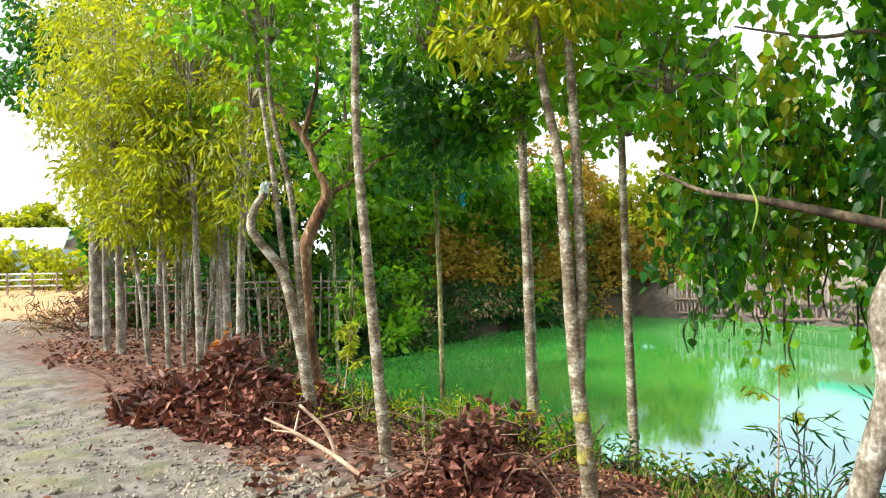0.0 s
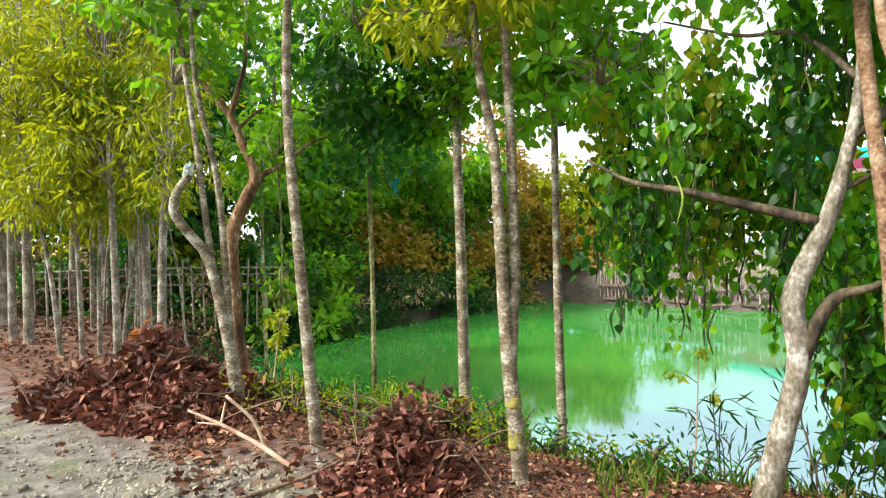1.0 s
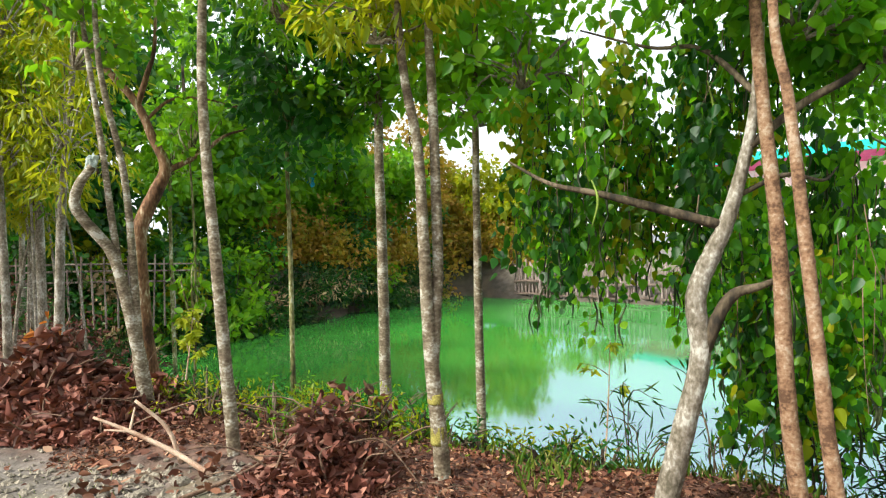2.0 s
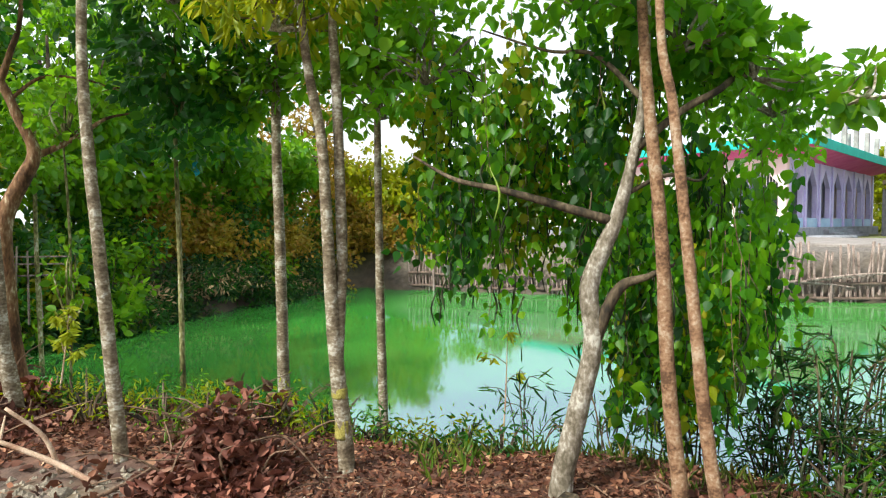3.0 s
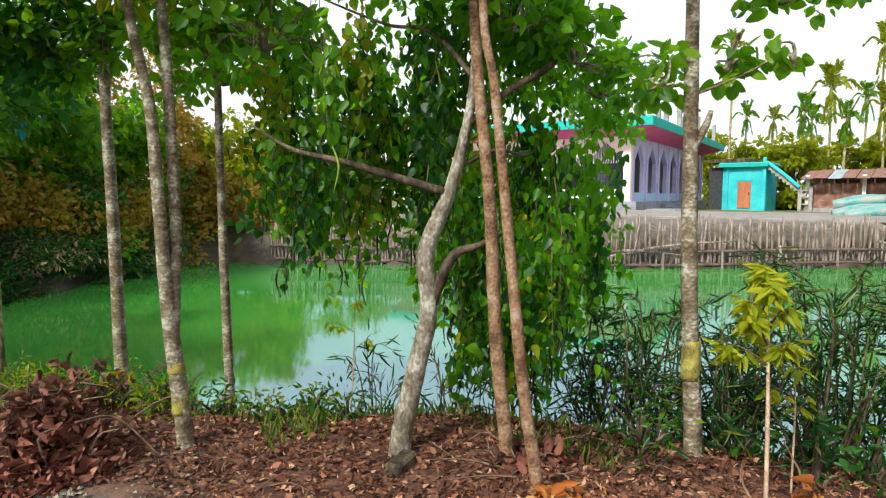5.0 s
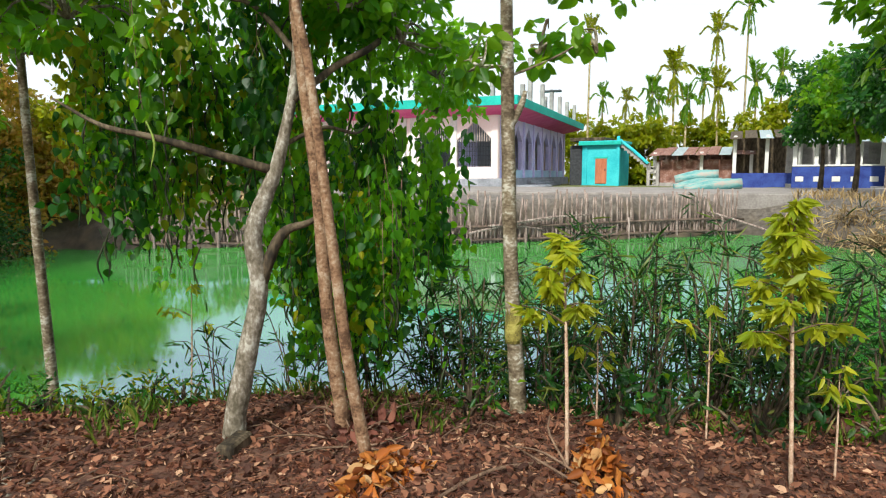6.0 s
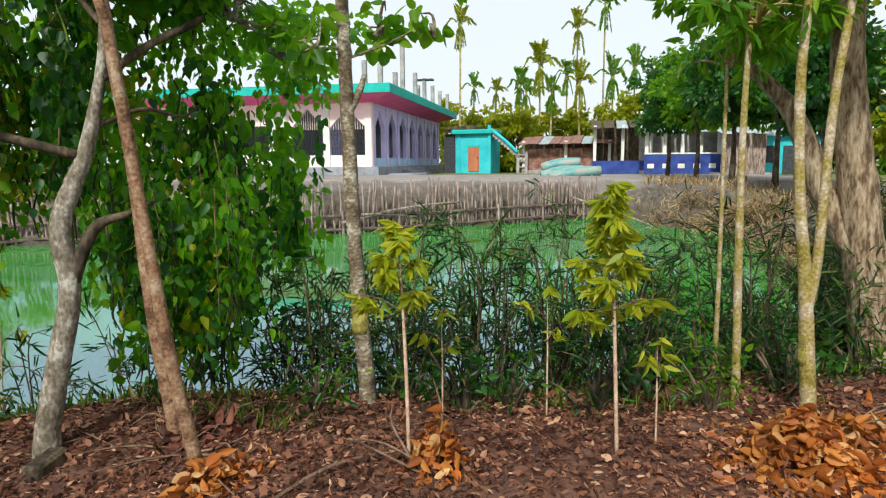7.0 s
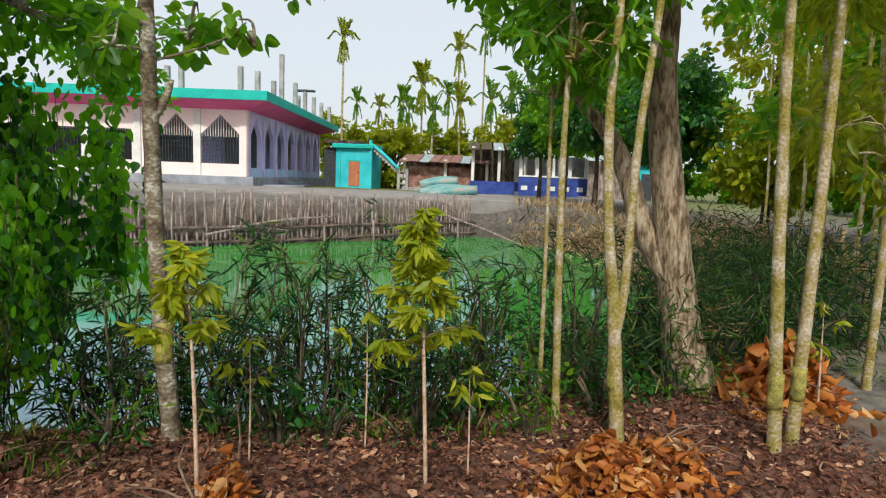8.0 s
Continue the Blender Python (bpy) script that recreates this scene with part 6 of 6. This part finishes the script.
# cloth scraps caught in the trees
for x, y, z, s, m, lab in ((1.38, 18.7, 3.05, 0.2, M_CLOTH, "scrap of blue cloth caught in the branches"), (-1.12, 5.24, 1.98, 0.07, M_CLOTH_PALE, "pale rag caught on a cut stub")):
    bm = bmesh.new()
    bmesh.ops.create_icosphere(bm, subdivisions=3, radius=1)
    for v in bm.verts:
        v.co *= 0.75 + 0.55 * noise.noise(v.co * 1.6) + 0.2 * noise.noise(v.co * 4.0)
        v.co.y *= 0.5
    ob = part("cloth_scrap", bm, m, None)
    ob.matrix_world = pose(x, y, z, 0, 10, 15) @ Matrix.Diagonal((s * 0.8, s, s * 1.3, 1))
    tagged(ob, lab, "cloth")
    if y > 10:
        v, f = tube([(0, 0, 0.8), (-0.5, 0.2, 5.0), (-1.4, 0.5, 9.2)], [0.05, 0.04, 0.03], 5, 0, None, 4)
        link("cord", v, f, M_TWIG, ob)


# ---- undergrowth and canopy beyond the bank ----
for bx, by, r, h in ((5.6, -1.0, 0.5, 0.8), (6.1, -1.3, 0.6, 1.0), (6.8, -1.5, 0.7, 1.1), (7.6, -1.7, 0.7, 1.2), (8.6, -1.9, 0.8, 1.3), (9.8, -2.2, 0.8, 1.3), (6.4, -2.0, 0.5, 0.8), (7.4, -2.6, 0.6, 1.0)):
    bank_bush((bx, by), r, h, M_LEAF_WILLOW, "dark tangled undergrowth between the trees", 1500, (0.06, 0.16), "narrow", "undergrowth")
for bx, by, r, h in ((6.0, -0.9, 0.5, 0.7), (7.0, -1.2, 0.5, 0.8), (8.0, -1.4, 0.6, 0.8)):
    bank_bush((bx, by), r, h, M_DRYGRASS, "dry brown brush between the trees", 500, (0.08, 0.22), "narrow", "brush")
for bx, by, h, w in ((12.0, -7.5, 8.0, 2.4), (15.0, -9.0, 9.0, 2.8), (18.5, -6.5, 9.0, 2.6), (10.0, -8.5, 7.5, 2.2), (21, -8, 9.5, 3.0), (24, -4, 9, 2.6), (14.5, -5.8, 7.0, 1.8)):
    far_tree((bx, by), h, w, "dense leafy tree along the road", M_LEAF if bx < 16 else M_LEAF_YELLOW, size=(0.18, 0.34), low=0.12, clumps=90, per=40, group="trees along the road")
# broad-leaved weeds among the shrubs
for bx, by, r, h, m in ((4.25, -0.25, 0.2, 0.25, M_LEAF), (4.0, 0.35, 0.22, 0.4, M_LEAF_WILLOW), (3.6, 1.0, 0.2, 0.35, M_LEAF_WILLOW), (4.7, -0.6, 0.2, 0.3, M_LEAF_DARK), (5.2, -1.0, 0.22, 0.3, M_LEAF), (1.9, 3.5, 0.25, 0.2, M_LEAF_DARK), (1.35, 3.95, 0.3, 0.25, M_LEAF), (0.9, 4.3, 0.3, 0.25, M_LEAF_YELLOW), (0.2, 4.6, 0.3, 0.25, M_LEAF), (-0.3, 5.0, 0.3, 0.35, M_LEAF_YELLOW)):
    bank_bush((bx, by), r, h, m, "low leafy weeds on the pond's bank", 170, (0.03, 0.07), "lance", "weeds")
for k in range(22):
    u = k / 21
    p = np.array([-0.75, 5.7]) * (1 - u) + np.array([2.35, 3.45]) * u + RNG.normal(size=2) * 0.16
    bank_bush(p, 0.17, RNG.uniform(0.14, 0.34), M_LEAF_YELLOW if k % 2 else M_LEAF_DARK, "low yellow-green weeds on the pond's bank", 130, (0.03, 0.075), "lance", "weeds")
for k in range(16):
    u = k / 15
    p = np.array([3.3, 1.75]) * (1 - u) + np.array([5.3, -1.0]) * u + RNG.normal(size=2) * 0.18
    bank_bush(p, 0.2, RNG.uniform(0.22, 0.5), (M_LEAF_DARK, M_LEAF_DARK, M_LEAF)[k % 3], "leafy green weeds under the shrubs", 80, (0.04, 0.09), "ovate" if k % 2 else "lance", "weeds")
